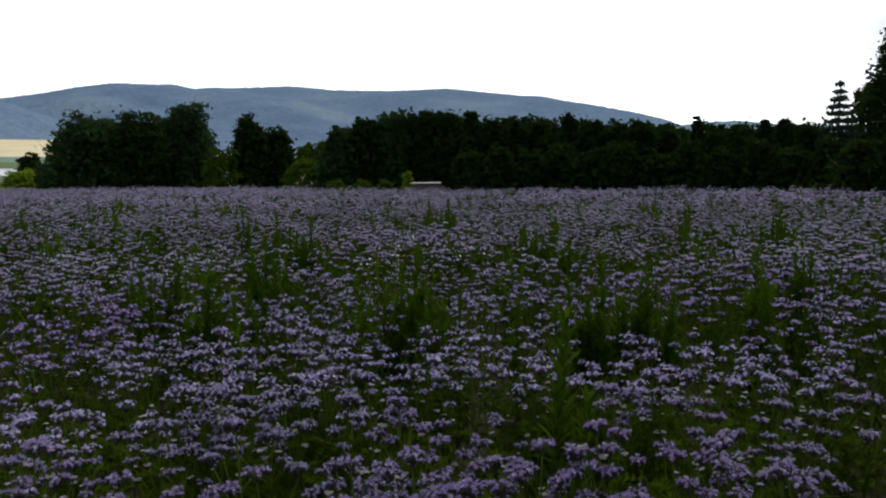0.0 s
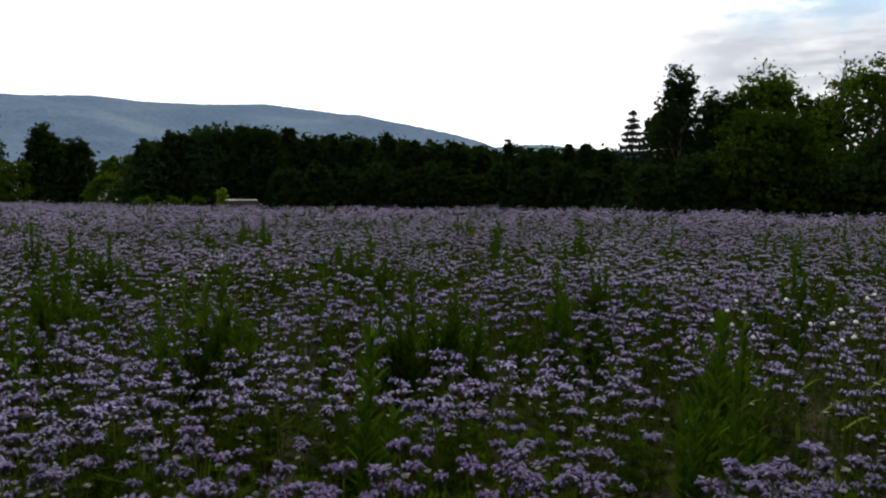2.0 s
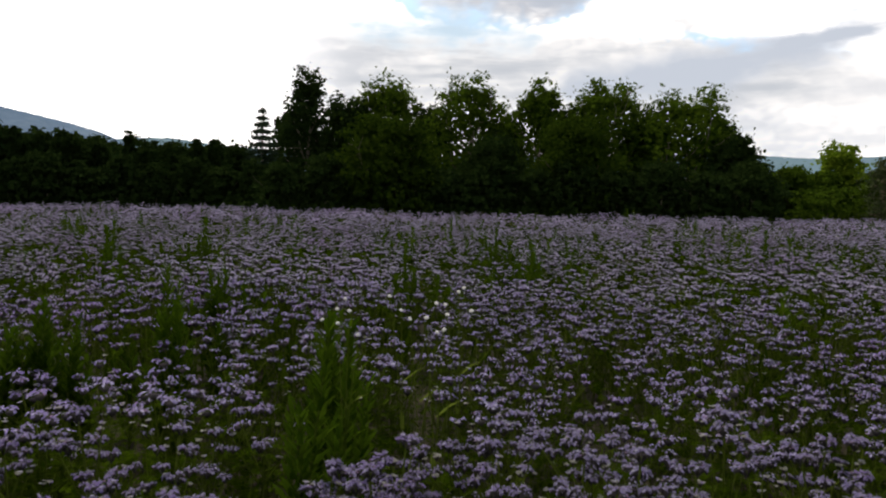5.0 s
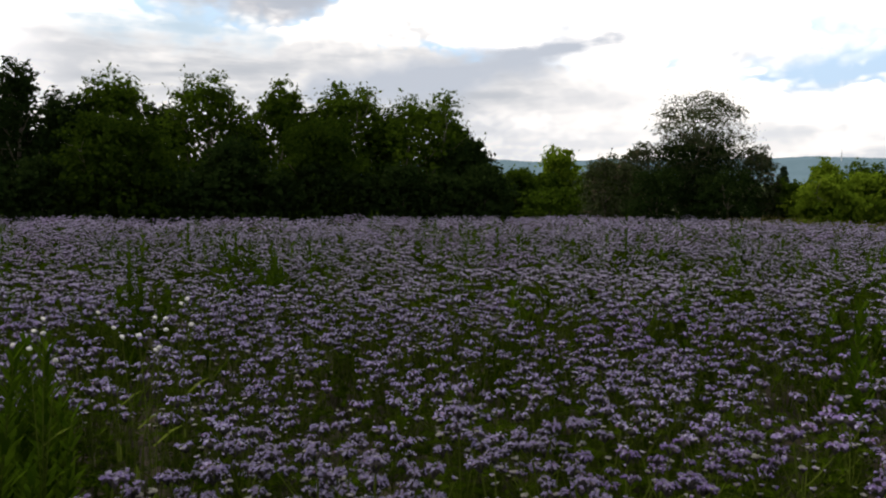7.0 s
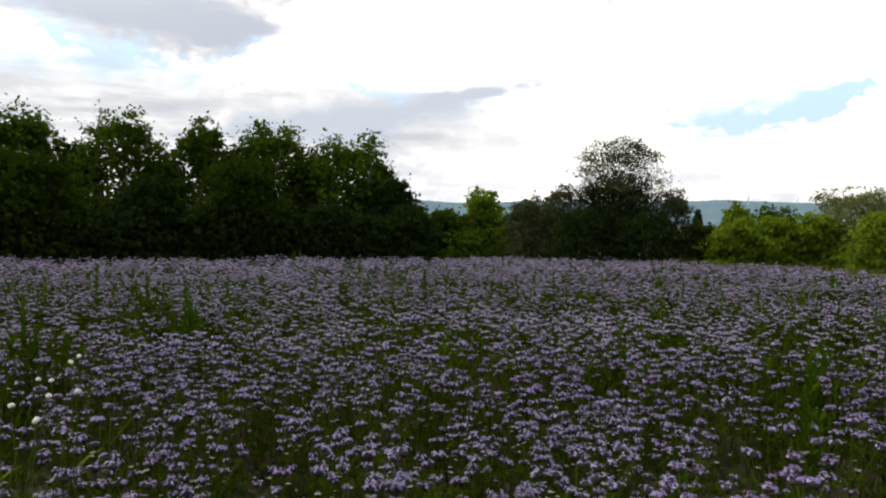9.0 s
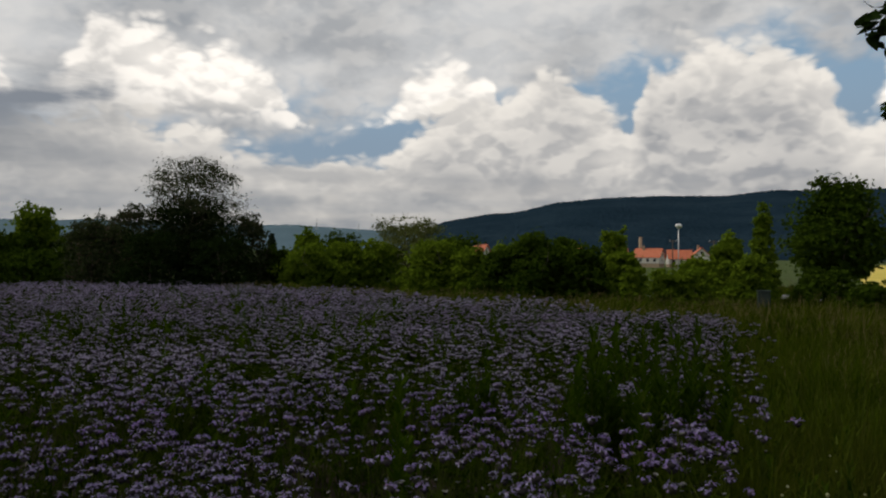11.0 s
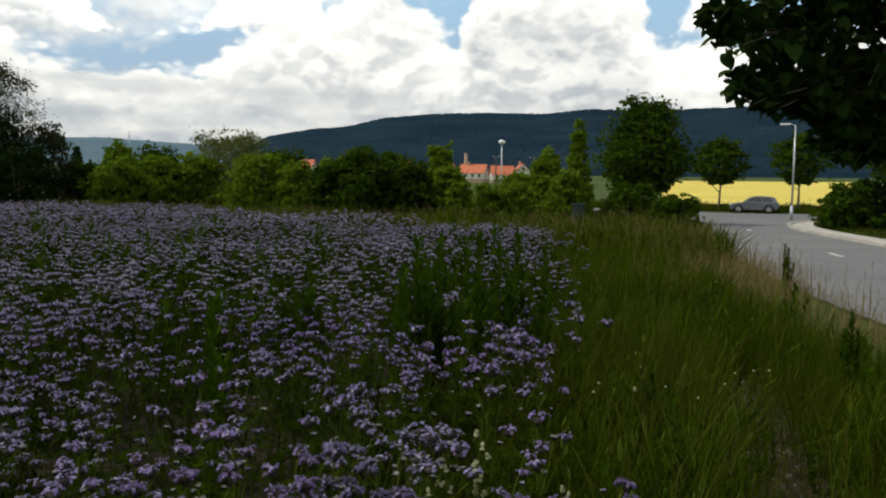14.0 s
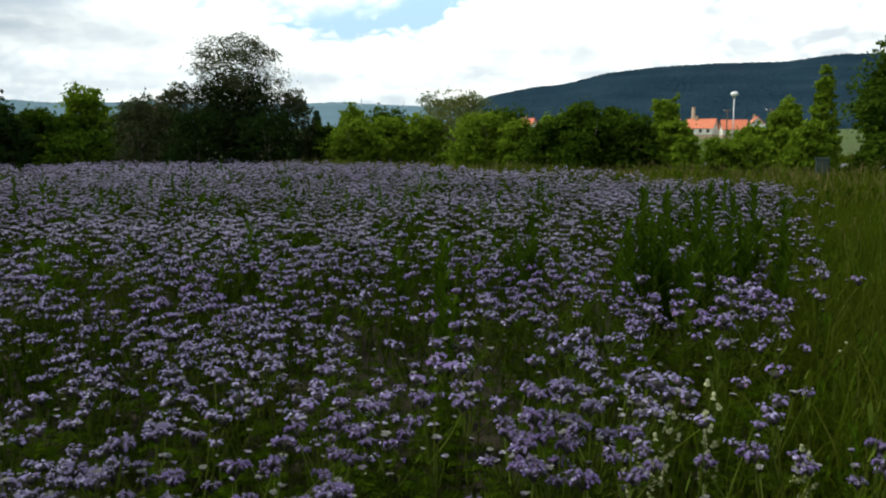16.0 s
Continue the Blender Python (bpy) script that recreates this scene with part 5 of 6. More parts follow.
def young_head(seed, size, lod):
    """A small pale head still in bud: a few tight curls."""
    rng = RNG(seed)
    s = Soup()
    for i in range((6, 4, 2, 1)[lod]):
        a = i * 2.4 + rng.random()
        v, t = floret(rng, size * (0.26, 0.34, 0.5, 0.7)[lod], lod == 0)
        s.add(v + [math.cos(a) * size * 0.25, math.sin(a) * size * 0.25, size * 0.2 * rng.random()], t, 4 if rng.random() < 0.8 else 0)
    if lod < 2:
        a = np.arange(4) * np.pi / 2
        s.add(np.concatenate([[[0, 0, -0.5 * size]], np.stack([np.cos(a), np.sin(a), np.zeros(4)], 1) * size * 0.32]), [(0, 1 + (i + 1) % 4, 1 + i) for i in range(4)], 1)
    return s


def fern_leaf(rng, L, pairs):
    """A feathered leaf along +x that arches over."""
    s = Soup()
    pts = [np.array([u * L, 0, 0.35 * L * u - 0.55 * L * u * u]) for u in np.linspace(0, 1, pairs + 2)]
    for i in range(pairs):
        u = (i + 1) / (pairs + 1)
        w = L * 0.36 * math.sin(0.35 + u * 2.3)
        for sgn in (-1, 1):
            tip = pts[i + 1] + [w * 0.35, sgn * w, 0.05 * L + rng.normal() * 0.02 * L]
            n = pts[i + 2]
            s.add([pts[i + 1], tip, pts[i + 1] + (n - pts[i + 1]) * 0.8], [(0, 1, 2)])
    s.add([pts[-2] + [0, -0.03 * L, 0], pts[-2] + [0, 0.03 * L, 0], pts[-1]], [(0, 1, 2)])
    return s


def phacelia(seed, lod):
    """Stem, leaves and heads of one plant, as lists of (kind, offset, arrays)."""
    rng = RNG(1000 + seed)
    h = 0.68 + 0.12 * rng.random()
    bits = {"stem": Soup(), "leaves": [], "heads": []}
    sides = 4 if lod == 0 else 3
    lean = rng.normal(size=2) * 0.05
    tip = np.array([lean[0], lean[1], h])
    count, small = (4, 4, 3, 3)[lod] + (seed % 2), (4, 3, 2, 0)[lod]
    main = np.stack([[0, 0, -0.02], tip * [0.4, 0.4, 0.5], tip])
    bits["stem"].add(*(tube(main, [0.0050, 0.0042, 0.003], sides) if lod < 2 else blade(main[0], main[2], 0.010)))
    for i in range(count + small):
        a = i * 2.4 + rng.random()
        big = i < count
        reach = 0 if i == 0 else 0.045 + 0.10 * rng.random()
        size = ((0.066 if i == 0 else 0.044 + 0.022 * rng.random()) if big else 0.020 + 0.014 * rng.random()) * (1.0, 1.0, 1.02, 1.25)[lod]
        e = tip + [math.cos(a) * reach, math.sin(a) * reach, 0 if i == 0 else -0.015 - (0.10 if big else 0.20) * rng.random()]
        if i and lod < 2:
            b = tip * (0.50 + 0.25 * rng.random())
            bits["stem"].add(*tube(np.stack([b, (b + e) / 2 + [0, 0, -0.02], e - [0, 0, 0.4 * size]]), [0.0030, 0.0026, 0.002], sides))
        bits["heads"].append((e, head(seed * 13 + i + lod * 997, size, lod) if big else young_head(seed * 17 + i + lod * 991, size, lod)))
    for i in range((8, 6, 3, 1)[lod]):
        u = 0.30 + 0.58 * rng.random()
        L = (0.17 - 0.09 * u) * (0.8 + 0.5 * rng.random()) * (1, 1, 1.25, 1.9)[lod]
        a = i * 2.4 + rng.random()
        if lod < 2:
            f = fern_leaf(rng, L * 0.95, 6 if lod == 0 else 4)
        else:
            f = Soup().add([(0, 0, 0), (L * 0.6, -L * 0.3, L * 0.25), (L * 1.2, 0, -0.05 * L), (L * 0.6, L * 0.3, L * 0.25)], [(0, 1, 2), (0, 2, 3)])
        v, t, m = f.arrays()
        bits["leaves"].append((tip * [u, u, u], Soup().add(turned(v, a), t)))
    return bits


def scatter(x, y, seed, variants, lift=None, uneven=0.10, size=1.0):
    """Many plants in one soup, each turned, leaned and scaled."""
    rng = RNG(seed)
    n = len(x)
    yaw, s = rng.random(n) * 2 * np.pi, (0.86 if uneven > 0.2 else 0.82) + 0.25 * rng.random(n) + uneven * np.sin(x * 0.9 + 1) * np.sin(y * 0.8) + (uneven - 0.1) * np.sin(x * 2.3 + 2 * np.sin(y * 1.7)) * np.sin(y * 2.9)
    s = s * size
    which = rng.integers(0, len(variants), n)
    lean = rng.normal(size=(n, 2)) * (0.10 if uneven < 0.2 else 0.22)
    total = Soup()
    for k, (v, t, m) in enumerate(variants):
        i = np.where(which == k)[0]
        if not len(i):
            continue
        c, w, q = np.cos(yaw[i])[:, None], np.sin(yaw[i])[:, None], s[i][:, None]
        X = (v[None, :, 0] * c - v[None, :, 1] * w) * q
        Y = (v[None, :, 0] * w + v[None, :, 1] * c) * q
        Z = v[None, :, 2] * q
        P = np.stack([X + Z * lean[i, 0:1] + x[i][:, None], Y + Z * lean[i, 1:2] + y[i][:, None], Z + (0 if lift is None else lift[i][:, None])], -1)
        total.add(P.reshape(-1, 3), (np.arange(len(i))[:, None, None] * len(v) + t[None]).reshape(-1, 3), np.tile(m, len(i)))
    return total


def flat_plant(seed, lod):
    """The whole plant as one set of arrays: 0 petals, 1 calyx, 2 leaves, 3 stalk, 4 stamens."""
    b = phacelia(seed, lod)
    s = Soup()
    v, t, m = b["stem"].arrays()
    s.add(v, t, 3)
    for o, l in b["leaves"]:
        v, t, m = l.arrays()
        s.add(v + o, t, 2)
    for o, l in b["heads"]:
        v, t, m = l.arrays()
        s.add(v + o, t, m)
    return s.arrays()


# where the tall weeds stand
LEFT_WEEDS = [(-5.39, 16.9), (-3.72, 12.83), (-0.85, 4.76), (-0.72, 6.54), (-0.93, 9.62), (-1.34, 6.06), (0.24, 4.56), (0.33, 4.82), (1.67, 13.13), (1.41, 13.94), (-0.46, 8.51), (1.97, 8.54), (2.24, 8.47), (1.42, 4.33),
              (1.75, 4.4), (0.75, 2.83), (2.37, 4.43), (3.25, 5.3), (5.85, 15.24), (4.02, 9.08), (-5.76, 14.46), (-2.58, 13.44), (-1.67, 12.21), (0.54, 12.45)]
RIGHT_WEEDS = [(2.18, 2.51), (1.84, 2.3), (5.51, 14.27), (5.11, 11.49), (5.88, 10.29), (9.65, 8.13), (7.22, 5.41), (1.65, 13.58), (11.05, 15.85), (4.83, -0.06), (8.58, 7.16), (7.49, 5.57), (12.11, 11.32), (12.33, 4.83), (12.52, 6.4),
               (14.37, 3.16), (5.09, 5.22), (6.91, -1.04), (11.94, -2.33), (8.72, -2.84), (10.14, -4.32), (10.08, -4.65)]
TALL_WEEDS = [(5.84, -1.52), (5.97, -1.70), (6.30, -1.90), (5.66, -1.80), (6.35, -1.66), (5.98, -2.16), (6.06, -2.33), (6.36, -2.50), (5.72, -2.42), (6.42, -2.24), (2.42, 2.87)]
ALL_WEEDS = np.array(LEFT_WEEDS + RIGHT_WEEDS + TALL_WEEDS)


def spots(r0, r1, per_m2, seed, h0=-34, h1=126):
    """Random places in a ring of the field, thinned in weedy patches."""
    rng = RNG(seed)
    n = int(per_m2 * math.radians(h1 - h0) / 2 * (r1 ** 2 - r0 ** 2))
    r = np.sqrt(r0 ** 2 + (r1 ** 2 - r0 ** 2) * rng.random(n))
    h = np.radians(h0 + (h1 - h0) * rng.random(n))
    x, y = r * np.sin(h) + 0.45, r * np.cos(h) + 0.15
    patch = np.sin(x * 1.3 + 0.7 * np.sin(y * 0.9)) * np.sin(y * 1.1 + 1.7) + 0.5 * np.sin(x * 2.9 + y * 2.3)
    gap = np.full(n, 9.0)
    for wx, wy in ALL_WEEDS:
        gap = np.minimum(gap, np.hypot(x - wx, y - wy))
    keep = (rng.random(n) < 0.10 + 0.90 * np.clip((gap - 0.15) / 0.40, 0, 1))
    keep &= rng.random(n) < np.clip(field_side(x, y) / 1.1, 0.04, 1) ** 0.8
    keep &= in_field(x, y) & (rng.random(n) < np.clip(1.02 - 0.40 * np.clip(patch, 0, 1.2), 0.4, 1))
    return x[keep], y[keep]


# the nearest plants, each a thing of its own
models = []
for k in range(7):
    b = phacelia(k, 0)
    t = thing("phacelia_plant", pose(0, 0, -50), "lavender-blue phacelia in flower with feathery green leaves", "phacelia", "nearest phacelia plants")
    part("stem", b["stem"], stalk, t, smooth=True)
    for o, l in b["leaves"]:
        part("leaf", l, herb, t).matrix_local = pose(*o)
    for o, l in b["heads"]:
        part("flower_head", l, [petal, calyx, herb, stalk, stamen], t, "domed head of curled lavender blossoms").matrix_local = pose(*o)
    models.append(t)
px, py = spots(1.25, 3.0, 27, 5)
rr = np.argsort(np.hypot(px - 0.5, py - 0.2))
rng = RNG(6)
for n, i in enumerate(rr[:290]):
    m = pose(px[i], py[i], 0.0, rng.normal() * 5, rng.normal() * 5, rng.random() * 360) @ Matrix.Scale(0.88 + 0.24 * rng.random(), 4)
    if n < len(models):
        models[n].matrix_world = m
    else:
        o = copy_thing(models[n % len(models)], m)
        o.matrix_basis = m
rest = rr[290:]

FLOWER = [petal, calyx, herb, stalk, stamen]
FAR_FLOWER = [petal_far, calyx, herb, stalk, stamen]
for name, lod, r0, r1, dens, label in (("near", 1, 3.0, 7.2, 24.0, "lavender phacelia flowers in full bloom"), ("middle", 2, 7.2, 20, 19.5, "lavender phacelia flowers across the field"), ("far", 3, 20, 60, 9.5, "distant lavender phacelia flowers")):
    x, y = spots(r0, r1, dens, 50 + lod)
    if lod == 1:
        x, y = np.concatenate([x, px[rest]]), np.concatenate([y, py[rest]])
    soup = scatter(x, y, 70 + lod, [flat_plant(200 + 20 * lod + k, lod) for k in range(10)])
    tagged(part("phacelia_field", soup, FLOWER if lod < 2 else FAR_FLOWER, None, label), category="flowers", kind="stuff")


# leafy undergrowth between the flower stems
def leaf_tuft(seed, lod):
    rng = RNG(800 + seed)
    s = Soup()
    for i in range((5, 4, 2)[lod]):
        b = np.array([rng.normal() * 0.07, rng.normal() * 0.07, 0.05])
        s.add(*blade(b, b + [rng.normal() * 0.06, rng.normal() * 0.06, 0.30 + 0.38 * rng.random()], (0.0032, 0.006, 0.012)[lod]), 1)
    for i in range((13, 9, 4)[lod]):
        a, L = i * 2.4 + rng.random(), (0.095, 0.15, 0.24)[lod] * (0.7 + 0.6 * rng.random())
        z = 0.10 + 0.42 * rng.random()
        if lod == 0:
            v, t, m = fern_leaf(rng, L, 5).arrays()
            s.add(turned(v, a) + [rng.normal() * 0.03, rng.normal() * 0.03, z], t, 0)
        else:
            b = np.array([rng.normal() * 0.05, rng.normal() * 0.05, z])
            s.add(*blade(b, b + [math.cos(a) * L, math.sin(a) * L, L * (0.6 + 0.8 * rng.random())], L * (0, 0.11, 0.22)[lod], 0.03), 0)
    return s.arrays()


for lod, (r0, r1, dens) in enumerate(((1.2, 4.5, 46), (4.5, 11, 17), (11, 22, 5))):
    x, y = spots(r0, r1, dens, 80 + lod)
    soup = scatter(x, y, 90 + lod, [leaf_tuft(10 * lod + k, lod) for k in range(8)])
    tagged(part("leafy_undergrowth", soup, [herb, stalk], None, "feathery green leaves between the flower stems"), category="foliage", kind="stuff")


# weeds that stand above the flowers
def weed_mesh(seed, h, leaves, wide):
    """A bushy upright weed: several stems side by side, narrow leaves close against them, a pointed tip."""
    rng = RNG(300 + seed)
    stem, fol = Soup(), Soup()
    stems = 3 + seed % 3
    for k in range(stems):
        a0 = k * 2.4 + rng.random()
        off = np.array([math.cos(a0), math.sin(a0)]) * (0.035 + 0.03 * rng.random()) * (k > 0)
        hh = h * (1 if k == 0 else 0.62 + 0.22 * rng.random())
        p = np.stack([[off[0] * 0.5, off[1] * 0.5, -0.02], [off[0] * 1.3, off[1] * 1.3, hh * 0.5], [off[0] * 1.7 + rng.normal() * 0.02, off[1] * 1.7, hh]])
        stem.add(*tube(p, [0.008, 0.006, 0.002], 4))
        m = int(leaves * (1 if k == 0 else 0.7))
        for i in range(m):
            u = 0.10 + 0.90 * ((i + rng.random()) / m) ** 0.85
            a = i * 2.4 + rng.random()
            b = np.array([np.interp(u, [0, 0.5, 1], p[:, j]) for j in range(3)])
            L = wide * (1.10 - 0.62 * u) * (0.6 + 0.7 * rng.random())
            fol.add(*blade(b, b + [math.cos(a) * L * 0.85, math.sin(a) * L * 0.85, L * (0.15 + 0.8 * u + 0.3 * rng.random())], L * 0.30, 0.08 * L))
    return stem, fol


weed_models, low_weeds = [], []


def weed(x, y, h, seed):
    if seed >= 205:
        low_weeds.append((x, y, h))
        return
    if seed < 6:
        t = thing("weed", pose(x, y, 0), "tall green goosefoot weed standing above the flowers", "weed", "tall weeds")
        stem, fol = weed_mesh(seed, 1.02, 125, 0.105)
        part("stem", stem, stalk, t)
        part("foliage", fol, weed_leaf, t)
        weed_models.append(t)
    else:
        t = copy_thing(weed_models[seed % 6], pose(x, y, 0, 0, 0, seed * 77))
    t.matrix_basis = pose(x, y, 0, (seed * 37 % 9) - 4, (seed * 53 % 9) - 4, seed * 77) @ Matrix.Scale(h / 1.02, 4)


for k, (x, y) in enumerate(LEFT_WEEDS + RIGHT_WEEDS + TALL_WEEDS):
    weed(x, y, (1.05 if k < len(LEFT_WEEDS + RIGHT_WEEDS) else 1.15) + (0.07 if k < len(LEFT_WEEDS + RIGHT_WEEDS) else 0.13) * math.sin(k * 2.1), k)
rng = RNG(44)
for k in range(44):
    bx, by = LEFT_WEEDS[2 + k % 17]
    if by > 4:
        weed(bx + rng.normal() * 0.11, by + rng.normal() * 0.11, 0.80 + 0.16 * rng.random(), 60 + k)
for k in range(230):
    bx, by = ALL_WEEDS[(k * 7) % len(ALL_WEEDS)] if k % 3 else LEFT_WEEDS[(k * 5) % 18]
    x, y = bx + rng.normal() * 0.22, by + rng.normal() * 0.22
    if in_field(x, y) and math.hypot(x - 0.6, y) > 3.4:
        tall = 0.70 + 0.18 * rng.random()
        if k % 5 == 0 or math.hypot(x - 6, y + 2) > 0.9:
            weed(x, y, tall, 72 + k)
rr = 5 + 29 * rng.random(420) ** 0.7
hh = -22 + 140 * rng.random(420)
for k in range(420):
    x, y = place(hh[k], rr[k])
    if in_field(x, y, -1.0):
        weed(x, y, 0.82 + 0.16 * rng.random(), 310 + k)


def campion(x, y, h, seed):
    """A plant with pale inflated bells one above another."""
    rng = RNG(seed)
    t = thing("bladder_campion", pose(x, y, 0), "cream-white bladder campion blooming among the phacelia", "wildflower")
    s = Soup()
    for k in range(2):
        tip = np.array([rng.normal() * 0.035, rng.normal() * 0.035, h * (1 - 0.14 * k)])
        s.add(*tube(np.stack([[0, 0, -0.02], tip * [0.3, 0.3, 0.5], tip]), [0.005, 0.004, 0.002], 5))
        for i in range(11):
            u = 0.56 + 0.11 * (i // 3) + 0.03 * rng.random()
            a, out = i * 2.1 + rng.random(), 0.016 + 0.018 * rng.random()
            b = tip * [u, u, u]
            e = b + [math.cos(a) * out, math.sin(a) * out, 0.010 * rng.normal()]
            s.add(*tube(np.stack([b, e]), [0.0015, 0.001], 3))
            bm = bmesh.new()
            turn_bell = Matrix.Translation(e) @ Matrix.Rotation(rng.random() * 6.3, 4, "Z") @ Matrix.Rotation(0.3 + 0.6 * rng.random(), 4, "X")
            bmesh.ops.create_icosphere(bm, subdivisions=1, radius=0.0078, matrix=turn_bell @ Matrix.Translation((0, 0, -0.008)) @ Matrix.Diagonal((1, 1, 1.4, 1)))
            bmesh.ops.create_cone(bm, cap_ends=False, segments=6, radius1=0.011, radius2=0.004, depth=0.008, matrix=turn_bell @ Matrix.Translation((0, 0, -0.022)))
            part("bell", bm, pale_petal, t)
    for i in range(8):
        a, u = i * 2.4, 0.1 + 0.06 * i
        s.add(*blade([0, 0, u * h], [math.cos(a) * 0.09, math.sin(a) * 0.09, u * h + 0.05], 0.03, 0.01))
    part("stem", s, stalk, t)


for k, (x, y, h) in enumerate(((3.50, -0.65, 0.74), (3.44, -0.60, 0.64), (3.52, -0.84, 0.78), (3.40, -1.20, 0.58))):
    campion(x, y, h, 400 + k)


def daisy_weed(x, y, h, seed, mat, label, heads=4, size=0.022, name="white_wildflower"):
    """A thin branched stem with a few small round flower heads."""
    rng = RNG(seed)
    t = thing(name, pose(x, y, 0), label, "wildflower")
    s = Soup()
    for i in range(heads):
        tip = np.array([rng.normal() * 0.07, rng.normal() * 0.07, h - 0.1 * rng.random() * (i > 0)])
        s.add(*tube(np.stack([[0, 0, -0.02], tip * [0.2, 0.2, 0.6], tip]), [0.004, 0.003, 0.0015], 4))
        f = Soup()
        a = np.arange(9) * 2 * np.pi / 9
        top = np.concatenate([[[0, 0, 0.9 * size]], np.stack([np.cos(a) * size, np.sin(a) * size, 0.004 * np.cos(a * 3)], 1), [[0, 0, -0.7 * size]]])
        f.add(top, [(0, 1 + i2, 1 + (i2 + 1) % 9) for i2 in range(9)] + [(10, 1 + (i2 + 1) % 9, 1 + i2) for i2 in range(9)])
        part("flower", f, mat, t).matrix_local = pose(*tip, rng.normal() * 20, rng.normal() * 20)
    for i in range(6):
        a, u = i * 2.4, 0.15 + 0.1 * i
        s.add(*blade([0, 0, u * h], [math.cos(a) * 0.1, math.sin(a) * 0.1, u * h + 0.06], 0.02, 0.01))
    part("stem", s, stalk, t)


for k, (x, y) in enumerate(((2.44, 2.93), (2.65, 2.64), (2.88, 2.50), (2.51, 2.39), (2.16, 2.46), (2.30, 2.09), (14.81, 7.15), (14.78, 6.4), (12.52, 6.9), (15.88, 6.49), (0.35, 6.9), (0.6, 7.4), (0.1, 6.2), (1.0, 6.6), (13.6, 8.2), (16.5, 5.2))):
    daisy_weed(x, y, (1.10 if k < 6 else 0.92) + 0.03 * (k % 3), 500 + k, white_petal, "white wild flower rising above the phacelia", 3, 0.0095)
for k, (x, y) in enumerate(((2.72, -0.22), (2.80, -0.30))):
    daisy_weed(x, y, 0.62, 530 + k, yellow_petal, "small yellow wild flower at the field edge", 6, 0.02, "yellow_wildflower")
for k, (x, y) in enumerate(((4.96, -2.62), (4.22, -2.78), (3.94, -2.46), (3.53, -1.48), (4.17, -2.26), (4.08, -1.71), (14.03, -9.51), (6.2, -4.5))):
    daisy_weed(x, y, 0.60 + 0.08 * (k % 4), 540 + k, pale_petal, "thin verge weed with a pale flat flower top", 2, 0.007, "pale_wildflower")
for k, (x, y) in enumerate(((9.51, -8.75), (10.23, -9.45), (15.84, -13.3), (4.93, -4.45))):
    weed(x, y, 0.78, 200 + k)
for k in range(210):
    x, y = 2.4 + 8.5 * rng.random(), 0
    y = -0.65 - (x - 2.7) * 0.625 - 0.15 - 3.0 * rng.random() ** 1.3
    if (x - 1.0) ** 2 + y * y > 3:
        weed(x, y, 0.26 + 0.36 * rng.random(), 920 + k)

# the many lesser weeds
w = np.array(low_weeds)
variants = []
for k in range(6):
    stem, fol = weed_mesh(k, 0.62, 34, 0.098)
    v, t, m = stem.arrays()
    v2, t2, m2 = fol.arrays()
    variants.append(Soup().add(v, t, 0).add(v2, t2, 1).arrays())
soup = scatter(w[:, 0], w[:, 1], 77, variants, size=w[:, 2] / 0.62)
tagged(part("low_weeds", soup, [stalk, weed_leaf], None, "lesser green weeds scattered in field and verge"), category="weeds", kind="stuff")


# stones trodden into the path
rng = RNG(860)
pebbles = Soup()
for i in range(260):
    c = track_a[rng.integers(0, min(len(track_a), 24))] + [rng.normal() * 0.13, -0.03 + rng.normal() * 0.16]
    r = 0.010 + 0.022 * rng.random() ** 2
    bm = bmesh.new()
    bmesh.ops.create_icosphere(bm, subdivisions=1, radius=r)
    v = np.array([q.co for q in bm.verts]) * (1 + 0.25 * rng.normal(size=(len(bm.verts), 1)) * 0.6) * [1.2, 0.9, 0.55]
    pebbles.add(turned(v, rng.random() * 6.3) + [c[0], c[1], 0.02 + 0.2 * r], [[q.index for q in f.verts] for f in bm.faces])
    bm.free()
tagged(part("pebbles", pebbles, pebble_stone, None, "small pale stones scattered on the trodden path"), category="stones", kind="stuff")


# grass of the verge and margins
def arched(base, a, lean, h, width):
    """A grass blade that rises and arches over, seven triangles."""
    w = np.array([0, 0.35, 0.68, 0.88, 1.0])
    side = np.array([-math.sin(a), math.cos(a), 0]) * width / 2
    p = np.asarray(base) + np.stack([math.cos(a) * lean * w ** 2.2, math.sin(a) * lean * w ** 2.2, h * (w - 0.42 * min(1.0, lean / h) * w ** 4)], 1)
    k = np.array([0.7, 1.0, 0.85, 0.5])[:, None]
    v = np.concatenate([p[:4] - side * k, p[:4] + side * k, p[4:]])
    return v, np.array([(0, 4, 5), (0, 5, 1), (1, 5, 6), (1, 6, 2), (2, 6, 7), (2, 7, 3), (3, 7, 8)])


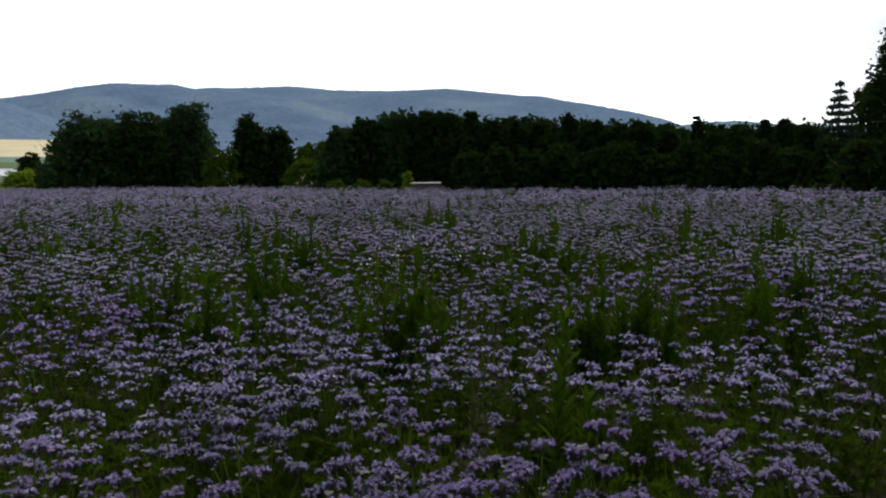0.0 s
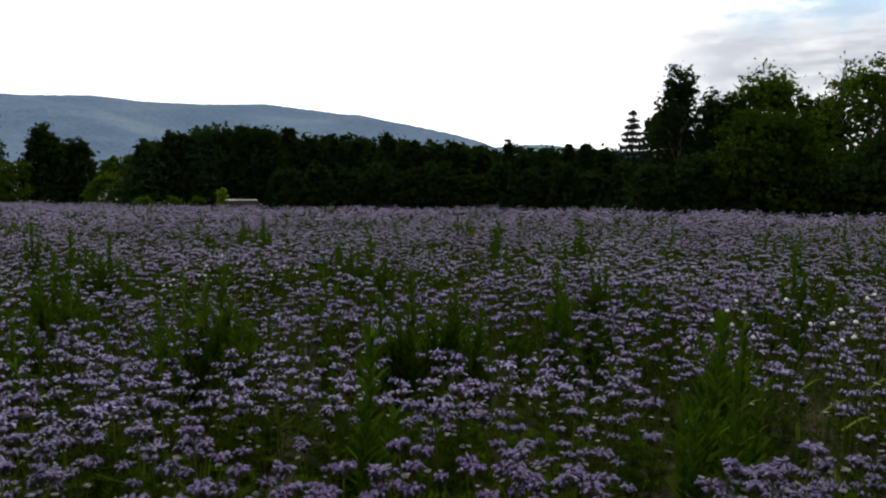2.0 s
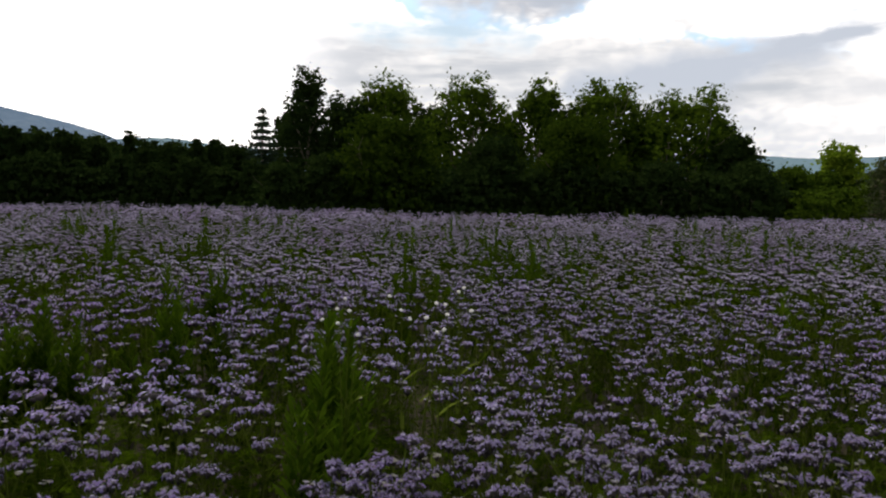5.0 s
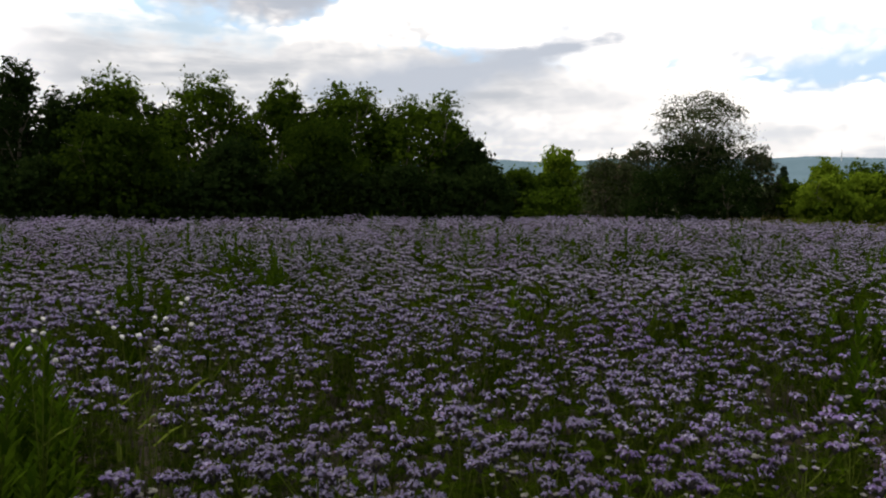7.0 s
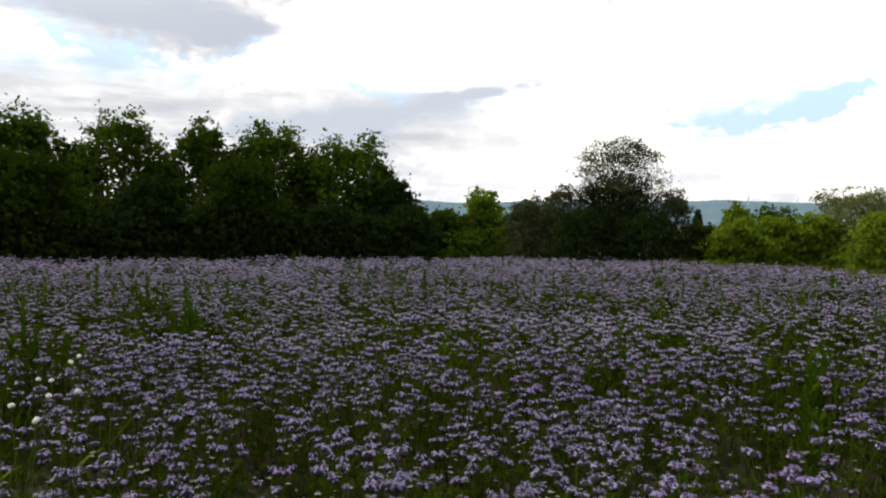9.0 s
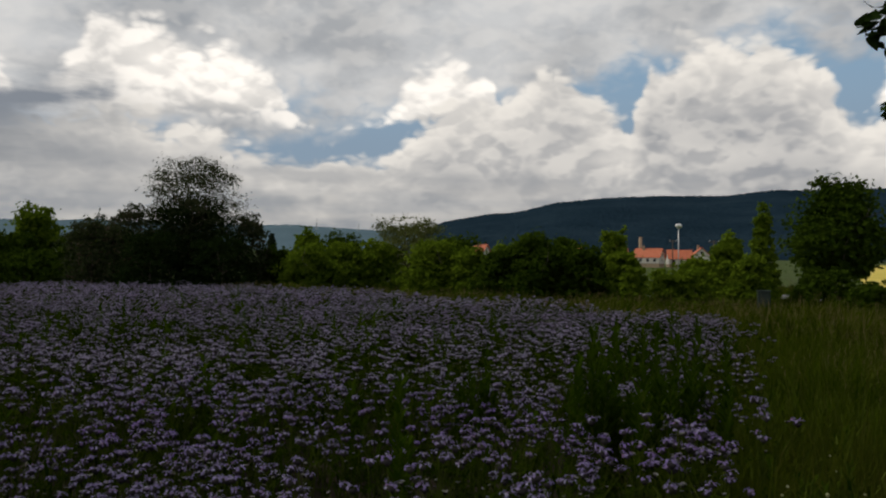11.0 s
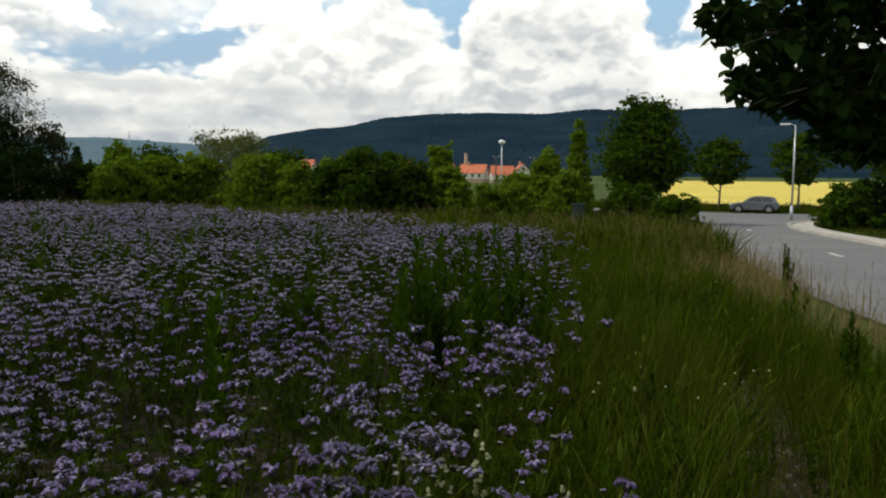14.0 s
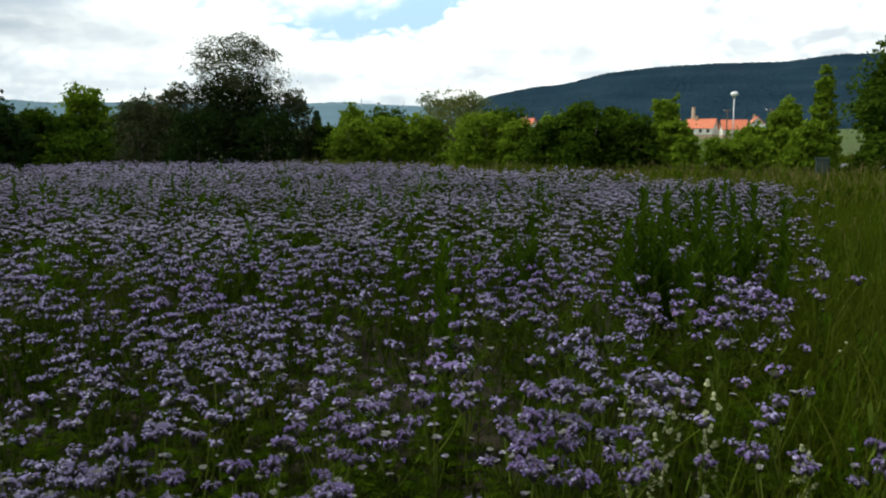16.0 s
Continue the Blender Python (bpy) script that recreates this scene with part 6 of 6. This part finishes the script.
def grass_tuft(seed, h, count, spread, width, seedhead=0.0):
    rng = RNG(600 + seed)
    s = Soup()
    for i in range(count):
        a, b = rng.random() * 2 * np.pi, rng.normal(size=2) * spread
        hh = h * (0.40 + 0.75 * rng.random())
        lean = hh * (0.12 + 0.85 * rng.random() ** 1.3)
        if width < 0.005:
            s.add(*arched([b[0], b[1], -0.02], a, lean, hh, width * (0.7 + 0.6 * rng.random())), 0)
        else:
            s.add(*blade([b[0], b[1], -0.02], [b[0] + math.cos(a) * lean, b[1] + math.sin(a) * lean, hh * 0.9], width * (0.7 + 0.6 * rng.random()), 0.14 * hh), 0)
        if rng.random() < seedhead:
            t2 = np.array([b[0] + math.cos(a) * lean * 0.4, b[1] + math.sin(a) * lean * 0.4, hh * 1.2])
            s.add(*blade([b[0], b[1], 0], t2, max(0.003, width * 0.3)), 1)
            for j in range(5):
                c = t2 - [0, 0, 0.022 * j]
                s.add(*blade(c, c + [rng.normal() * 0.012, rng.normal() * 0.012, 0.03], 0.003 + 0.25 * width), 1)
    return s.arrays()


def grass_patch(x, y, seed, h, count, spread, width, seedhead, label, size=1.0):
    x, y = np.asarray(x), np.asarray(y)
    soup = scatter(x, y, seed, [grass_tuft(seed + k, h, count, spread, width, seedhead) for k in range(8)], ground_z(x, y), 0.26, size)
    return tagged(part("grass", soup, [grass_blade, dry_blade if width > 0.008 else stalk], None, label), category="grass", kind="stuff")


rng = RNG(900)
road_left = left_edge[np.argsort(left_edge[:, 0])]


def on_verge(x, y, fringe=2.0):
    """Between the field and the road, off the trodden path."""
    side = field_side(x, y)
    yr = np.interp(x, road_left[:, 0], road_left[:, 1])
    yp = np.interp(x, track_a[:, 0], track_a[:, 1]) - 0.02
    stand = np.hypot(x - 1.0, y - 0.35)
    return (side < 1.1 * rng.random(len(x)) ** 2 + 0.1) & (y > yr + 0.25 + fringe * (0.55 + 0.45 * rng.random(len(x)))) & ((np.abs(y - yp) > (0.29 + 0.12 * np.sin(x * 7)) * np.clip(1.6 - x * 0.12, 0.5, 1)) | (x > 6.0)) & (stand > 1.1)


def by_road(x, y):
    """Grass grows lower towards the road."""
    return np.clip(0.40 + (y - np.interp(x, road_left[:, 0], road_left[:, 1])) * 0.16, 0.40, 1.0)


n = 2600
a, r = 2 * np.pi * rng.random(n), 0.75 + 6.5 * rng.random(n) ** 0.7
x, y = 0.5 + r * np.sin(a), 0.1 + r * np.cos(a)
k = ~in_field(x, y, 0.3) & ((x - 2.7) * 0.53 + (y + 0.65) * 0.848 < 0.2) & (x < 1.2) & (np.hypot(x - 0.9, y - 0.35) > 0.9)
grass_patch(x[k], y[k], 900, 0.16, 9, 0.10, 0.006, 0.0, "short grass where one stands beside the field")
n = 8000
x, y = 0.8 + 8.5 * rng.random(n), 0.2 - 11 * rng.random(n)
k = on_verge(x, y)
grass_patch(x[k], y[k], 910, 0.60, 15, 0.10, 0.0040, 0.05, "tall green verge grass with dry seed heads", by_road(x[k], y[k]))
n = 4600
x, y = 4.5 + 8.5 * rng.random(n), -1.5 - 11 * rng.random(n)
k = on_verge(x, y)
grass_patch(x[k], y[k], 920, 0.70, 14, 0.13, 0.0055, 0.06, "tall green verge grass below the field", by_road(x[k], y[k]))
n = 9000
x, y = 6 + 36 * rng.random(n), -4 - 32 * rng.random(n)
k = on_verge(x, y) & (np.hypot(x, y) < 46)
grass_patch(x[k], y[k], 930, 0.66, 9, 0.18, 0.013, 0.06, "tall verge grass turning dry beside the road", by_road(x[k], y[k]))
near_road = np.interp(x, road_left[:, 0], road_left[:, 1])
k = on_verge(x, y, 0.0) & (y < near_road + 1.3 + 2.4 * rng.random(n) ** 1.5)
soup = scatter(x[k], y[k], 931, [grass_tuft(950 + j, 0.52, 12, 0.18, 0.011, 0.7) for j in range(5)], ground_z(x[k], y[k]))
tagged(part("dry_grass", soup, [dry_blade, dry_blade], None, "straw-coloured seeding grass along the road edge"), category="grass", kind="stuff")
n = 5500
h = 84 + 46 * rng.random(n)
r = edge_of_field(h) + rng.random(n) ** 1.4 * np.interp(h, [84, 97, 102, 130], [2.5, 5, 11, 16]) - 0.6
x, y = r * np.sin(np.radians(h)), r * np.cos(np.radians(h))
grass_patch(x, y, 970, 0.72, 6, 0.20, 0.026, 0.12, "tall green grass strip between field and bushes")
n = 2500
h = -34 + 118 * rng.random(n)
r = edge_of_field(h) + rng.random(n) * 2.5 - 0.3
x, y = r * np.sin(np.radians(h)), r * np.cos(np.radians(h))
grass_patch(x, y, 990, 0.55, 6, 0.2, 0.028, 0.1, "grass margin under the trees")
n = 2600
h, r = 120 + 30 * rng.random(n), 79.5 + 9 * rng.random(n)
x, y = r * np.sin(np.radians(h)), r * np.cos(np.radians(h))
grass_patch(x, y, 1010, 0.75, 6, 0.3, 0.05, 0.1, "rough green bank before the grain field")
n = 3000
u = rng.random(n)
i = (12 + u * (len(kerb_line) - 14)).astype(int)
q = kerb_line[i] + (inner[i] - kerb_line[i]) * (1.1 + 5.0 * rng.random(n))[:, None]
grass_patch(q[:, 0], q[:, 1], 1030, 0.28, 7, 0.12, 0.016, 0.2, "short rough grass on the road corner")
n = 700
i = (len(kerb_line) - 26 + 16 * rng.random(n)).astype(int)
q = kerb_line[i] + (inner[i] - kerb_line[i]) * (1.1 + 0.8 * rng.random(n))[:, None]
soup = scatter(q[:, 0], q[:, 1], 1050, [grass_tuft(1060 + j, 0.5, 6, 0.1, 0.014, 0.8) for j in range(4)], ground_z(q[:, 0], q[:, 1]))
tagged(part("dry_grass", soup, [dry_blade, dry_blade], None, "reddish dry grass at the lamp foot"), category="grass", kind="stuff")
